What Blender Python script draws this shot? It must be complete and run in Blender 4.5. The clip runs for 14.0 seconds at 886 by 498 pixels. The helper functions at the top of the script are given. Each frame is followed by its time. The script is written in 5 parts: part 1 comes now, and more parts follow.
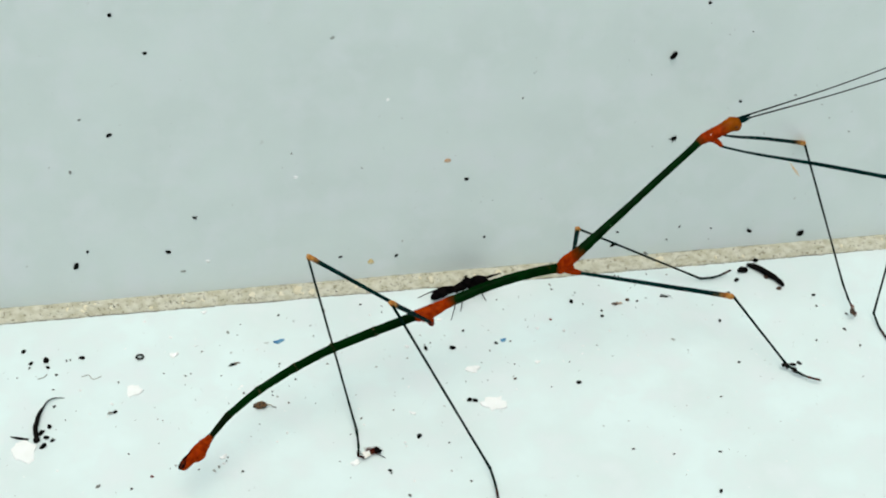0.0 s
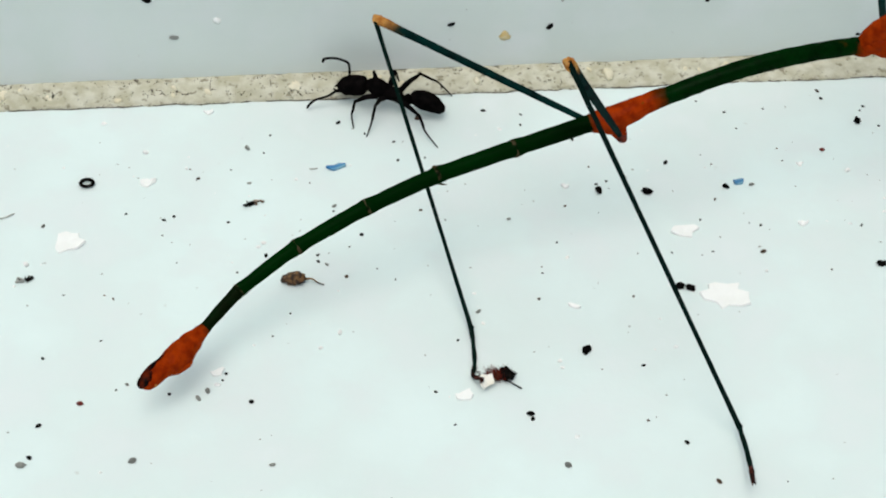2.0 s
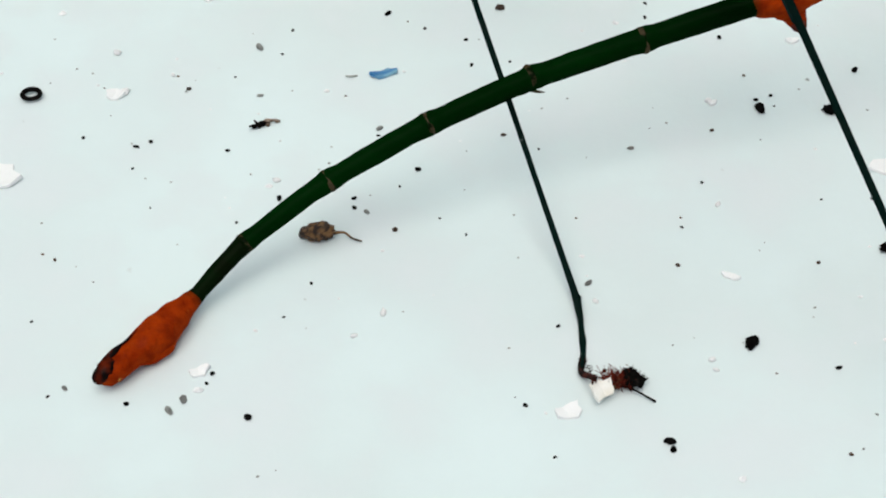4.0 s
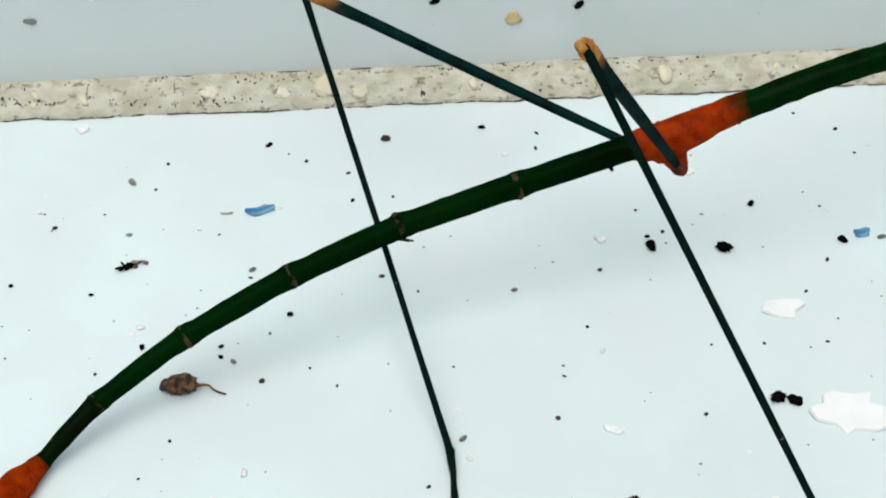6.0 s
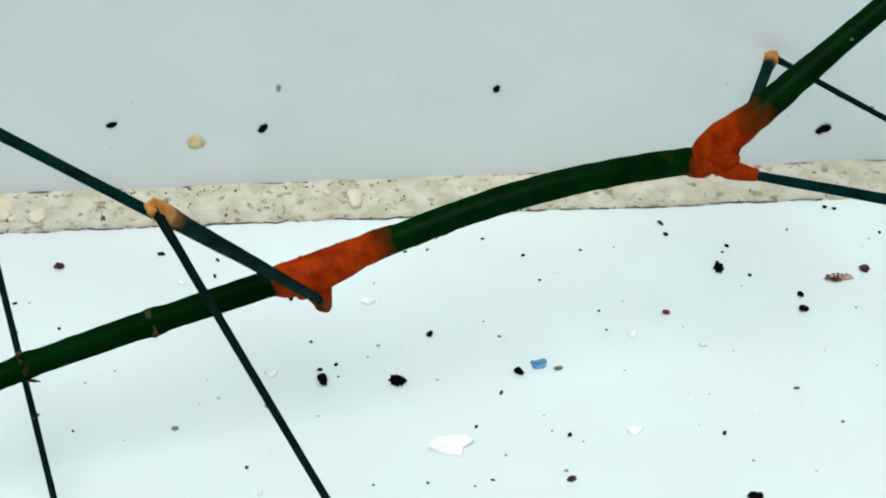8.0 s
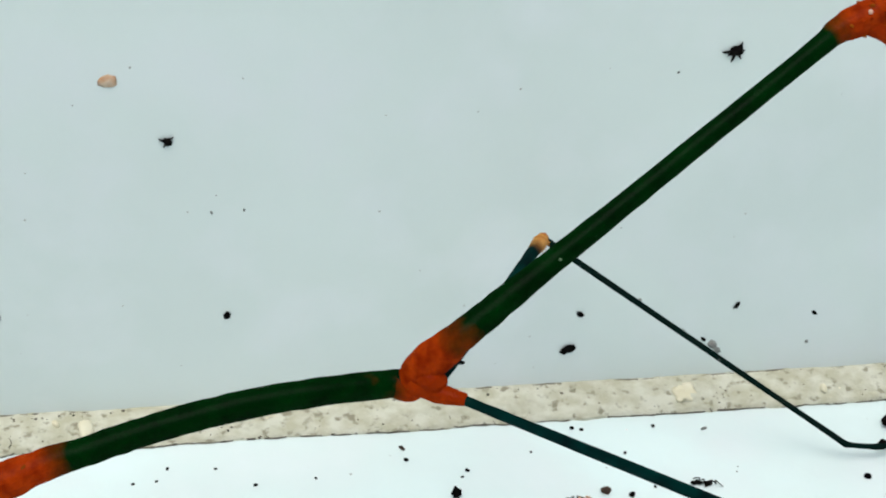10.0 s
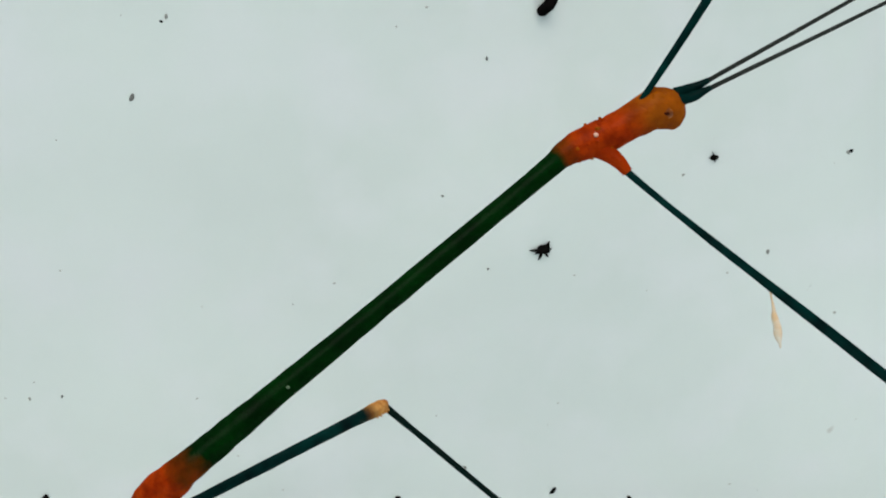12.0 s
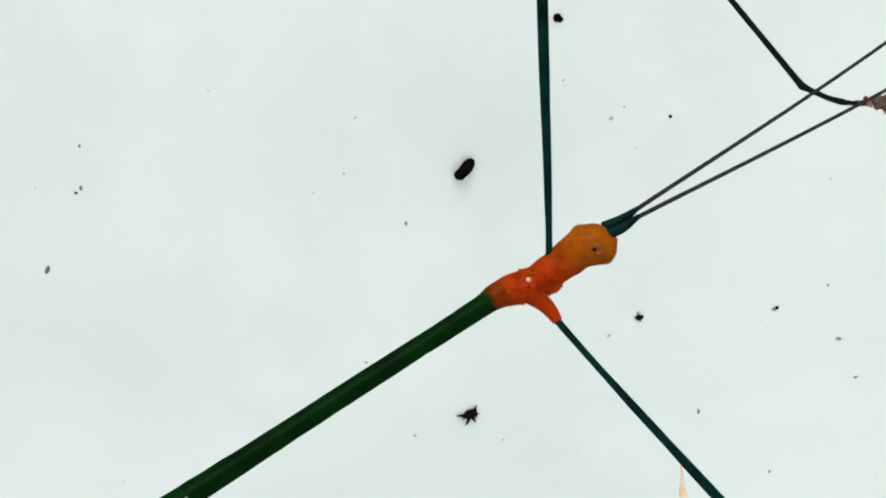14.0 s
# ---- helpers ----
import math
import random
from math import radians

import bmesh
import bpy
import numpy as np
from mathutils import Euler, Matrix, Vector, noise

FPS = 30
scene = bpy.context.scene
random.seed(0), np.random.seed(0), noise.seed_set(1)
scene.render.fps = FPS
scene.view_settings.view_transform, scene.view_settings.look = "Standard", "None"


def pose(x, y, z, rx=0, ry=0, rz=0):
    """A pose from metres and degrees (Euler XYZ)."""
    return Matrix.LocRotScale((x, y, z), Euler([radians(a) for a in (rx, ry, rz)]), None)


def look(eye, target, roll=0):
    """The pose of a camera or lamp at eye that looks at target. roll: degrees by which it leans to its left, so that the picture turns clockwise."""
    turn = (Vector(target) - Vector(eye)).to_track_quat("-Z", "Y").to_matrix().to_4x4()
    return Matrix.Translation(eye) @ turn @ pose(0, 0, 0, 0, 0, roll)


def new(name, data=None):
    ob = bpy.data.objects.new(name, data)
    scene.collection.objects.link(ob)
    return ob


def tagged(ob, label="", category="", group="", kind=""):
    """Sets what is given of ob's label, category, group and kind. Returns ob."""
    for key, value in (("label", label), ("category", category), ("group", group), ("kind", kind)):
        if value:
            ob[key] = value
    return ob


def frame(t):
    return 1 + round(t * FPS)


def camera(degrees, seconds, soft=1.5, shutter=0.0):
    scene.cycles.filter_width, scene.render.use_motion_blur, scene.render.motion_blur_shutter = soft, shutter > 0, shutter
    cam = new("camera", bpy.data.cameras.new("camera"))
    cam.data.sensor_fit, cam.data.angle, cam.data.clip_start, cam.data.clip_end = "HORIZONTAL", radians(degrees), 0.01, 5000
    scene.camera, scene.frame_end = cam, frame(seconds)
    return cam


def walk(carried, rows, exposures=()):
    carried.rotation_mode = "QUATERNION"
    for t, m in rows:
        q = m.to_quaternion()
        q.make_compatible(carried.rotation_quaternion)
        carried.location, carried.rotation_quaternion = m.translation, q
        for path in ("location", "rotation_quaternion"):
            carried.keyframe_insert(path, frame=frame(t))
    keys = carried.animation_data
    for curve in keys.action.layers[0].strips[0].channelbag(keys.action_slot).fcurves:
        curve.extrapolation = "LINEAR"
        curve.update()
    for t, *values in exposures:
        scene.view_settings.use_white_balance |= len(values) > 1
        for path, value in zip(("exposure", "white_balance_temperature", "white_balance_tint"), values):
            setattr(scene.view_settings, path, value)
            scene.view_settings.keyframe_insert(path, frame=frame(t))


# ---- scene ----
# ------------------------------------------------------------------ camera
LENS = 30.0
CAMERA_PATH = (  # seconds, eye in metres, yaw, pitch and roll in degrees
    (0.0, -0.00591, -0.20515, 0.17833, -10.502, -39.528, 2.047),
    (0.5, -0.00954, -0.20558, 0.17908, -11.225, -39.639, 2.120),
    (1.0, -0.00610, -0.20027, 0.17367, -11.694, -40.044, 2.427),
    (1.5, 0.00632, -0.14407, 0.11524, -7.466, -40.498, 0.548),
    (2.0, 0.00252, -0.12318, 0.09608, -5.759, -43.692, 1.300),
    (2.5, 0.00251, -0.11126, 0.08276, -3.759, -44.843, 0.371),
    (2.7, 0.00267, -0.10727, 0.07829, -3.253, -45.305, 0.099),
    (4.8, 0.00620, -0.08926, 0.06511, -2.037, -45.423, -0.847),
    (5.0, 0.00669, -0.08885, 0.06513, -2.098, -44.913, -0.894),
    (5.5, 0.00876, -0.08775, 0.06540, -1.785, -43.852, -1.320),
    (6.0, 0.01054, -0.08664, 0.06538, -3.395, -42.778, -0.295),
    (6.3, 0.01280, -0.08582, 0.06601, -3.995, -42.689, 0.036),
    (6.5, 0.01391, -0.08554, 0.06546, -4.967, -42.091, 0.604),
    (7.0, 0.01775, -0.08471, 0.06578, -6.409, -41.494, 1.490),
    (7.5, 0.02004, -0.08390, 0.06602, -8.014, -40.857, 2.573),
    (7.7, 0.02026, -0.08358, 0.06591, -9.115, -40.451, 3.313),
    (9.8, 0.03234, -0.08394, 0.06680, -12.125, -33.201, 4.261),
    (10.0, 0.03284, -0.08387, 0.06608, -12.922, -32.065, 4.511),
    (10.5, 0.03434, -0.08452, 0.06785, -14.268, -30.808, 5.111),
    (11.0, 0.03619, -0.08351, 0.06962, -15.640, -30.251, 6.036),
    (11.5, 0.03766, -0.08480, 0.07017, -15.984, -28.870, 6.582),
    (12.0, 0.03894, -0.08627, 0.07115, -15.276, -27.139, 6.559),
    (12.5, 0.03977, -0.08588, 0.06913, -16.246, -23.841, 5.572),
    (13.0, 0.04069, -0.08573, 0.07056, -16.838, -22.661, 7.119),
    (13.5, 0.04201, -0.08617, 0.07105, -15.972, -21.048, 6.139),
    (14.0, 0.04179, -0.08647, 0.07076, -15.734, -21.104, 5.424),
)
EXPOSURE = (  # seconds, stops, white balance
    (0.0, -0.21, 6370, 2), (1.0, -0.20, 6370, 3), (2.0, -0.24, 6370, 5), (2.5, -0.30, 6370, 5), (5.0, -0.29, 6280, 10), (5.5, -0.26, 6240, 8), (6.5, -0.16, 6240, 6), (7.5, -0.11, 6150, 4), (10.0, -0.03, 6180, 4), (11.0, -0.02, 6440, 6), (11.5, -0.04, 6390, 5), (12.5, 0.00, 6520, 9),
    (13.0, 0.33, 6600, 10), (13.5, 0.31, 6600, 10), (14.0, 0.32, 6600, 10),
)
cam = camera(LENS, 14.0, soft=2.0)
walk(cam, [(t, pose(x, y, z, 90 + p, 0, w) @ pose(0, 0, 0, 0, 0, r)) for t, x, y, z, w, p, r in CAMERA_PATH], EXPOSURE)

# ------------------------------------------------------------------ light
SUN_HEIGHT, SUN_TURN = radians(70), radians(200)
world = bpy.data.worlds.new("sky")
scene.world = world
world.use_nodes = True
sky = world.node_tree.nodes.new("ShaderNodeTexSky")
sky.sky_type, sky.sun_disc = "NISHITA", False
sky.sun_elevation, sky.sun_rotation = SUN_HEIGHT, SUN_TURN
sky.air_density, sky.dust_density = 1.0, 4.0
background = world.node_tree.nodes["Background"]
background.inputs["Strength"].default_value = 0.090
world.node_tree.links.new(sky.outputs[0], background.inputs["Color"])
sun = new("sun", bpy.data.lights.new("sun", "SUN"))
sun.data.energy, sun.data.angle, sun.data.color = 2.05, radians(52), (1.0, 0.95, 0.88)
sun.matrix_world = look((math.sin(SUN_TURN) * math.cos(SUN_HEIGHT), math.cos(SUN_TURN) * math.cos(SUN_HEIGHT), math.sin(SUN_HEIGHT)), (0, 0, 0))

CM = 0.01


def cm(x, y, z):
    return Vector((x * CM, y * CM, z * CM))


# ------------------------------------------------------------------ materials
def material(name, colour, rough=0.5, other=None, scale=400.0, spread=(0.4, 0.65), bump=0.0, bump_scale=2000.0, metal=0.0,
             coat=0.0, stretch=(1, 1, 1), detail=4.0, specks=None, speck_scale=1500.0, speck_at=(0.68, 0.74), random_shift=0.0, subsurface=0.0, shine=0.5, tinge=None):
    """A surface of one colour that drifts into another, with specks of a third, fine relief and uneven gloss."""
    mat = bpy.data.materials.new(name)
    mat.use_nodes = True
    nodes, links = mat.node_tree.nodes, mat.node_tree.links
    shader = nodes["Principled BSDF"]
    shader.inputs["Roughness"].default_value, shader.inputs["Metallic"].default_value = rough, metal
    shader.inputs["Specular IOR Level"].default_value = shine if shine >= 0.2 else 0.0  # dull skins have a thin broken gloss only
    shader.inputs["Coat Weight"].default_value = coat if shine >= 0.2 else shine
    shader.inputs["Coat Roughness"].default_value = 0.25
    if subsurface:
        shader.inputs["Subsurface Weight"].default_value = subsurface
        shader.inputs["Subsurface Scale"].default_value = 0.0006
    where = nodes.new("ShaderNodeTexCoord")
    mapping = nodes.new("ShaderNodeMapping")
    mapping.inputs["Scale"].default_value = stretch
    links.new(where.outputs["Object"], mapping.inputs["Vector"])

    def grain(size, fine):
        node = nodes.new("ShaderNodeTexNoise")
        node.inputs["Scale"].default_value, node.inputs["Detail"].default_value = size, fine
        links.new(mapping.outputs[0], node.inputs["Vector"])
        return node.outputs["Fac"]

    def ramp(value, low, high):
        node = nodes.new("ShaderNodeMapRange")
        node.inputs["From Min"].default_value, node.inputs["From Max"].default_value = low, high
        links.new(value, node.inputs["Value"])
        return node.outputs["Result"]

    def mix(amount, a, b):
        node = nodes.new("ShaderNodeMix")
        node.data_type = "RGBA"
        links.new(amount, node.inputs["Factor"])
        for socket, value in ((node.inputs["A"], a), (node.inputs["B"], b)):
            if isinstance(value, tuple):
                socket.default_value = (*value, 1)
            else:
                links.new(value, socket)
        return node.outputs["Result"]

    colour_out = mix(ramp(grain(scale, detail), *spread), colour, other or tuple(c * 0.8 for c in colour))
    if tinge:  # faint stains of another hue
        colour_out = mix(ramp(grain(tinge[1], 3.0), 0.46, 0.70), colour_out, tinge[0])
    if specks:
        colour_out = mix(ramp(grain(speck_scale, 2.0), *speck_at), colour_out, specks)
    if random_shift:
        info = nodes.new("ShaderNodeObjectInfo")
        tone = nodes.new("ShaderNodeHueSaturation")
        links.new(colour_out, tone.inputs["Color"])
        level = nodes.new("ShaderNodeMapRange")
        level.inputs["To Min"].default_value, level.inputs["To Max"].default_value = 1 - random_shift, 1 + random_shift
        links.new(info.outputs["Random"], level.inputs["Value"])
        links.new(level.outputs["Result"], tone.inputs["Value"])
        colour_out = tone.outputs["Color"]
    links.new(colour_out, shader.inputs["Base Color"])
    gloss = nodes.new("ShaderNodeMapRange")
    gloss.inputs["To Min"].default_value, gloss.inputs["To Max"].default_value = max(rough - 0.1, 0.02), min(rough + 0.12, 1.0)
    links.new(grain(scale * 2.3, 3.0), gloss.inputs["Value"])
    links.new(gloss.outputs["Result"], shader.inputs["Roughness"])
    if bump:
        relief = nodes.new("ShaderNodeBump")
        relief.inputs["Strength"].default_value, relief.inputs["Distance"].default_value = bump, 0.0002
        links.new(grain(bump_scale, 4.0), relief.inputs["Height"])
        links.new(relief.outputs["Normal"], shader.inputs["Normal"])
    return mat



def two_tone(name, like, orange, green):
    """The orange skin that runs blotchily into green by the mesh's own "orange" value."""
    mat = like.copy()
    mat.name = name
    nodes, links = mat.node_tree.nodes, mat.node_tree.links
    shader = nodes["Principled BSDF"]
    where = nodes.new("ShaderNodeTexCoord")
    tones = []
    for pair, size in ((orange, 1300.0), (green, 600.0)):
        cloud = nodes.new("ShaderNodeTexNoise")
        cloud.inputs["Scale"].default_value = size
        links.new(where.outputs["Object"], cloud.inputs["Vector"])
        node = nodes.new("ShaderNodeMix")
        node.data_type = "RGBA"
        cloud.inputs["Detail"].default_value = 8.0
        contrast = nodes.new("ShaderNodeMapRange")
        contrast.inputs["From Min"].default_value, contrast.inputs["From Max"].default_value = 0.36, 0.66
        links.new(cloud.outputs["Fac"], contrast.inputs["Value"])
        links.new(contrast.outputs["Result"], node.inputs["Factor"])
        node.inputs["A"].default_value, node.inputs["B"].default_value = (*pair[0], 1), (*pair[1], 1)
        tones.append(node.outputs["Result"])
    share = nodes.new("ShaderNodeAttribute")
    share.attribute_name = "orange"
    blotch = nodes.new("ShaderNodeTexNoise")
    blotch.inputs["Scale"].default_value = 900.0
    links.new(where.outputs["Object"], blotch.inputs["Vector"])
    shift = nodes.new("ShaderNodeMath")
    shift.operation = "MULTIPLY_ADD"
    links.new(blotch.outputs["Fac"], shift.inputs[0])
    shift.inputs[1].default_value, shift.inputs[2].default_value = 0.45, -0.22
    total = nodes.new("ShaderNodeMath")
    links.new(share.outputs["Fac"], total.inputs[0])
    links.new(shift.outputs[0], total.inputs[1])
    edge = nodes.new("ShaderNodeMapRange")
    edge.inputs["From Min"].default_value, edge.inputs["From Max"].default_value = 0.15, 0.80
    links.new(total.outputs[0], edge.inputs["Value"])
    blend = nodes.new("ShaderNodeMix")
    blend.data_type = "RGBA"
    links.new(edge.outputs["Result"], blend.inputs["Factor"])
    links.new(tones[1], blend.inputs["A"])
    links.new(tones[0], blend.inputs["B"])
    links.new(blend.outputs["Result"], shader.inputs["Base Color"])
    return mat


WALL_PAINT = material("wall_paint", (0.700, 0.762, 0.735), 0.55, (0.650, 0.710, 0.683), 60.0, (0.35, 0.7), 0.12, 500.0, specks=(0.45, 0.44, 0.40),
                      speck_scale=420.0, speck_at=(0.76, 0.84), tinge=((0.715, 0.757, 0.752), 150.0))
FLOOR_PAINT = material("floor_paint", (0.755, 0.865, 0.860), 0.5, (0.705, 0.788, 0.778), 75.0, (0.36, 0.66), 0.15, 600.0, specks=(0.5, 0.5, 0.46),
                       speck_scale=520.0, speck_at=(0.75, 0.84), tinge=((0.750, 0.815, 0.820), 150.0))
FILLER = material("filler", (0.49, 0.468, 0.345), 0.9, (0.635, 0.620, 0.510), 900.0, (0.38, 0.62), 1.0, 1900.0, specks=(0.29, 0.265, 0.19),
                  speck_scale=1700.0, speck_at=(0.58, 0.70), detail=9.0, shine=0.2, stretch=(0.8, 1, 1))
FILLER_LUMP = material("filler_lump", (0.70, 0.64, 0.46), 0.85, (0.78, 0.73, 0.57), 500.0, (0.4, 0.6), 0.6, 1800.0)
PORE = material("pore_dirt", (0.13, 0.115, 0.08), 0.9, (0.045, 0.04, 0.028), 900.0)
CRACK = material("crack_dirt", (0.06, 0.05, 0.035), 0.9, (0.15, 0.13, 0.095), 900.0)
GREEN = material("green_cuticle", (0.0008, 0.0175, 0.0016), 0.40, (0.0005, 0.0060, 0.0007), 300.0, (0.30, 0.75), 0.30, 5000.0, stretch=(0.4, 1, 1), shine=0.016)
LEG_GREEN = material("leg_green", (0.0008, 0.018, 0.015), 0.45, (0.0010, 0.007, 0.007), 600.0, (0.35, 0.65), 0.3, 5000.0, stretch=(1, 1, 0.12), shine=0.05)
DARK_SHIN = material("shin_cuticle", (0.002, 0.010, 0.008), 0.55, (0.006, 0.013, 0.010), 700.0, (0.4, 0.7), 0.5, 5000.0, specks=(0.16, 0.17, 0.15),
                     speck_scale=2600.0, speck_at=(0.74, 0.80), shine=0.012)
RING = material("joint_ring", (0.055, 0.042, 0.022), 0.6, (0.002, 0.007, 0.001), 1300.0, (0.46, 0.60), 0.6, shine=0.04, detail=8.0)
ORANGE = material("orange_cuticle", (0.335, 0.034, 0.0018), 0.45, (0.190, 0.0150, 0.001), 350.0, (0.35, 0.7), 1.0, 3200.0, subsurface=0.1, shine=0.04, detail=8.0)
CUTICLE = two_tone("two_tone_cuticle", ORANGE, ((0.335, 0.034, 0.0018), (0.190, 0.0150, 0.001)), ((0.0008, 0.0180, 0.0016), (0.0005, 0.0085, 0.0009)))
HEAD_OCHRE = material("ochre_cuticle", (0.27, 0.068, 0.003), 0.42, (0.15, 0.030, 0.0016), 450.0, (0.35, 0.7), 1.0, 3200.0, subsurface=0.1, shine=0.04, detail=8.0)
KNEE = material("knee_ochre", (0.60, 0.31, 0.09), 0.5, (0.34, 0.11, 0.02), 1100.0, (0.38, 0.62), 0.9, 3000.0, detail=8.0, shine=0.1)
HEAD_SKIN = two_tone("head_cuticle", ORANGE, ((0.335, 0.034, 0.0018), (0.190, 0.0150, 0.001)), ((0.27, 0.066, 0.003), (0.14, 0.027, 0.0018)))
LEG_SKIN = two_tone("leg_cuticle", LEG_GREEN, ((0.58, 0.29, 0.08), (0.30, 0.10, 0.02)), ((0.0008, 0.020, 0.017), (0.0009, 0.007, 0.007)))
TAIL_TIP = material("tail_tip", (0.004, 0.002, 0.0015), 0.5, (0.10, 0.011, 0.002), 900.0, (0.50, 0.66), 0.8, 1800.0, shine=0.08, detail=8.0)
HIP_CAP = material("hip_cap", (0.15, 0.030, 0.018), 0.5, (0.05, 0.012, 0.008), 1400.0, (0.4, 0.6), 0.7, 2600.0, shine=0.1)
# near-black green that stands in for shade under the abdomen
UNDERSIDE_SHADE = material("underside_shade", (0.0004, 0.0035, 0.0006), 0.5, (0.006, 0.012, 0.004), 1800.0, (0.5, 0.7), 0.6, 5000.0, shine=0.02)
TARSUS = material("tarsus", (0.012, 0.006, 0.005), 0.6, (0.09, 0.022, 0.016), 1800.0, (0.45, 0.65), 0.8, shine=0.1)
FEELER = material("feeler", (0.024, 0.026, 0.023), 0.6, shine=0.04)
EYE = material("eye_bead", (0.30, 0.085, 0.006), 0.35, (0.12, 0.028, 0.003), 2500.0, shine=0.2)
PALE = material("pale_wart", (0.74, 0.50, 0.38), 0.4, (0.62, 0.32, 0.2), 2500.0)
DULL_WART = material("dull_wart", (0.12, 0.18, 0.10), 0.5, (0.05, 0.10, 0.04), 2500.0)
ANT_BLACK = material("ant_cuticle", (0.002, 0.002, 0.002), 0.4, (0.005, 0.004, 0.004), 1500.0, (0.4, 0.6), 0.4, 6000.0, shine=0.012)
DARK_GREEN = material("dark_green_cuticle", (0.0014, 0.012, 0.0020), 0.45, (0.0030, 0.0060, 0.0016), 420.0, (0.35, 0.65), 0.3, 5000.0, shine=0.02)
SOIL = material("black_crumb", (0.004, 0.0035, 0.003), 0.85, (0.016, 0.013, 0.011), 2200.0, (0.5, 0.75), 1.0, 3500.0, random_shift=0.5, shine=0.05)
BROWN = material("brown_crumb", (0.16, 0.085, 0.045), 0.85, (0.05, 0.028, 0.018), 1500.0, (0.4, 0.6), 1.0, 3500.0, random_shift=0.3)
GREY_DUST = material("grey_dust", (0.46, 0.47, 0.44), 0.9, (0.25, 0.25, 0.23), 2500.0, (0.4, 0.6), 0.8, 3500.0, random_shift=0.3)
RED_BIT = material("red_crumb", (0.36, 0.045, 0.035), 0.7, (0.16, 0.03, 0.022), 2500.0, (0.4, 0.6), 0.8)
BLUE_CHIP = material("blue_flake", (0.030, 0.18, 0.42), 0.7, (0.20, 0.40, 0.52), 1300.0, (0.42, 0.62), 0.9, 2500.0, detail=8.0, stretch=(0.5, 1.6, 1))
WHITE_CHIP = material("white_flake", (0.94, 0.94, 0.93), 0.5, (0.90, 0.90, 0.88), 500.0, (0.4, 0.7), 0.4, 1800.0)
CREAM_CHIP = material("cream_flake", (0.90, 0.88, 0.82), 0.7, (0.80, 0.75, 0.64), 900.0, (0.4, 0.7), 0.7, 1800.0)
YELLOW = material("yellow_stain", (0.60, 0.42, 0.14), 0.7, (0.66, 0.56, 0.34), 1500.0, (0.4, 0.6), 0.6)
RUST = material("rusty_fleck", (0.50, 0.27, 0.14), 0.8, (0.58, 0.44, 0.32), 1500.0, (0.4, 0.6), 0.6)
SHRED = material("dry_shred", (0.66, 0.46, 0.26), 0.8, (0.70, 0.63, 0.52), 1100.0, (0.4, 0.6), 0.6)
BEIGE = material("beige_shell", (0.42, 0.33, 0.26), 0.8, (0.14, 0.09, 0.06), 2600.0, (0.4, 0.6), 1.0, 3500.0)
FUZZ = material("red_fuzz", (0.16, 0.022, 0.012), 0.8, (0.06, 0.012, 0.008), 2600.0, (0.4, 0.6), shine=0.1)
LEAF = material("dry_leaf", (0.20, 0.100, 0.034), 0.8, (0.026, 0.014, 0.007), 2300.0, (0.42, 0.58), 1.0, 2600.0, specks=(0.26, 0.17, 0.10), speck_scale=2600.0)


# ------------------------------------------------------------------ mesh helpers
def mesh_object(name, bm, mat, smooth=True, parent=None, label=""):
    data = bpy.data.meshes.new(name)
    bm.normal_update()
    bm.to_mesh(data)
    bm.free()
    for face in data.polygons:
        face.use_smooth = smooth
    for m in mat if isinstance(mat, tuple) else (mat,):
        data.materials.append(m)
    ob = new(name, data)
    if parent is not None:
        ob.parent = parent
    return tagged(ob, label) if label else ob


def part(name, bm, mat, parent, label="", smooth=True):
    return mesh_object(name, bm, mat, smooth, parent, label)


def thing(name, label, category, at=(0, 0, 0), group=""):
    ob = new(name)
    ob.empty_display_size = 0.002
    ob.location = at
    return tagged(ob, label, category, group)


def glide(points, values, steps):
    """Catmull-Rom through points (and the values that go with them), steps to each span."""
    out = []
    n = len(points)
    for i in range(n - 1):
        p0, p1, p2, p3 = (points[max(0, min(n - 1, j))] for j in (i - 1, i, i + 1, i + 2))
        for k in range(steps):
            t = k / steps
            q = 0.5 * (2 * p1 + (p2 - p0) * t + (2 * p0 - 5 * p1 + 4 * p2 - p3) * t * t + (3 * p1 - p0 - 3 * p2 + p3) * t ** 3)
            s = t * t * (3 - 2 * t)
            out.append((q, values[i] * (1 - s) + values[i + 1] * s))
    out.append((points[-1], values[-1]))
    return out


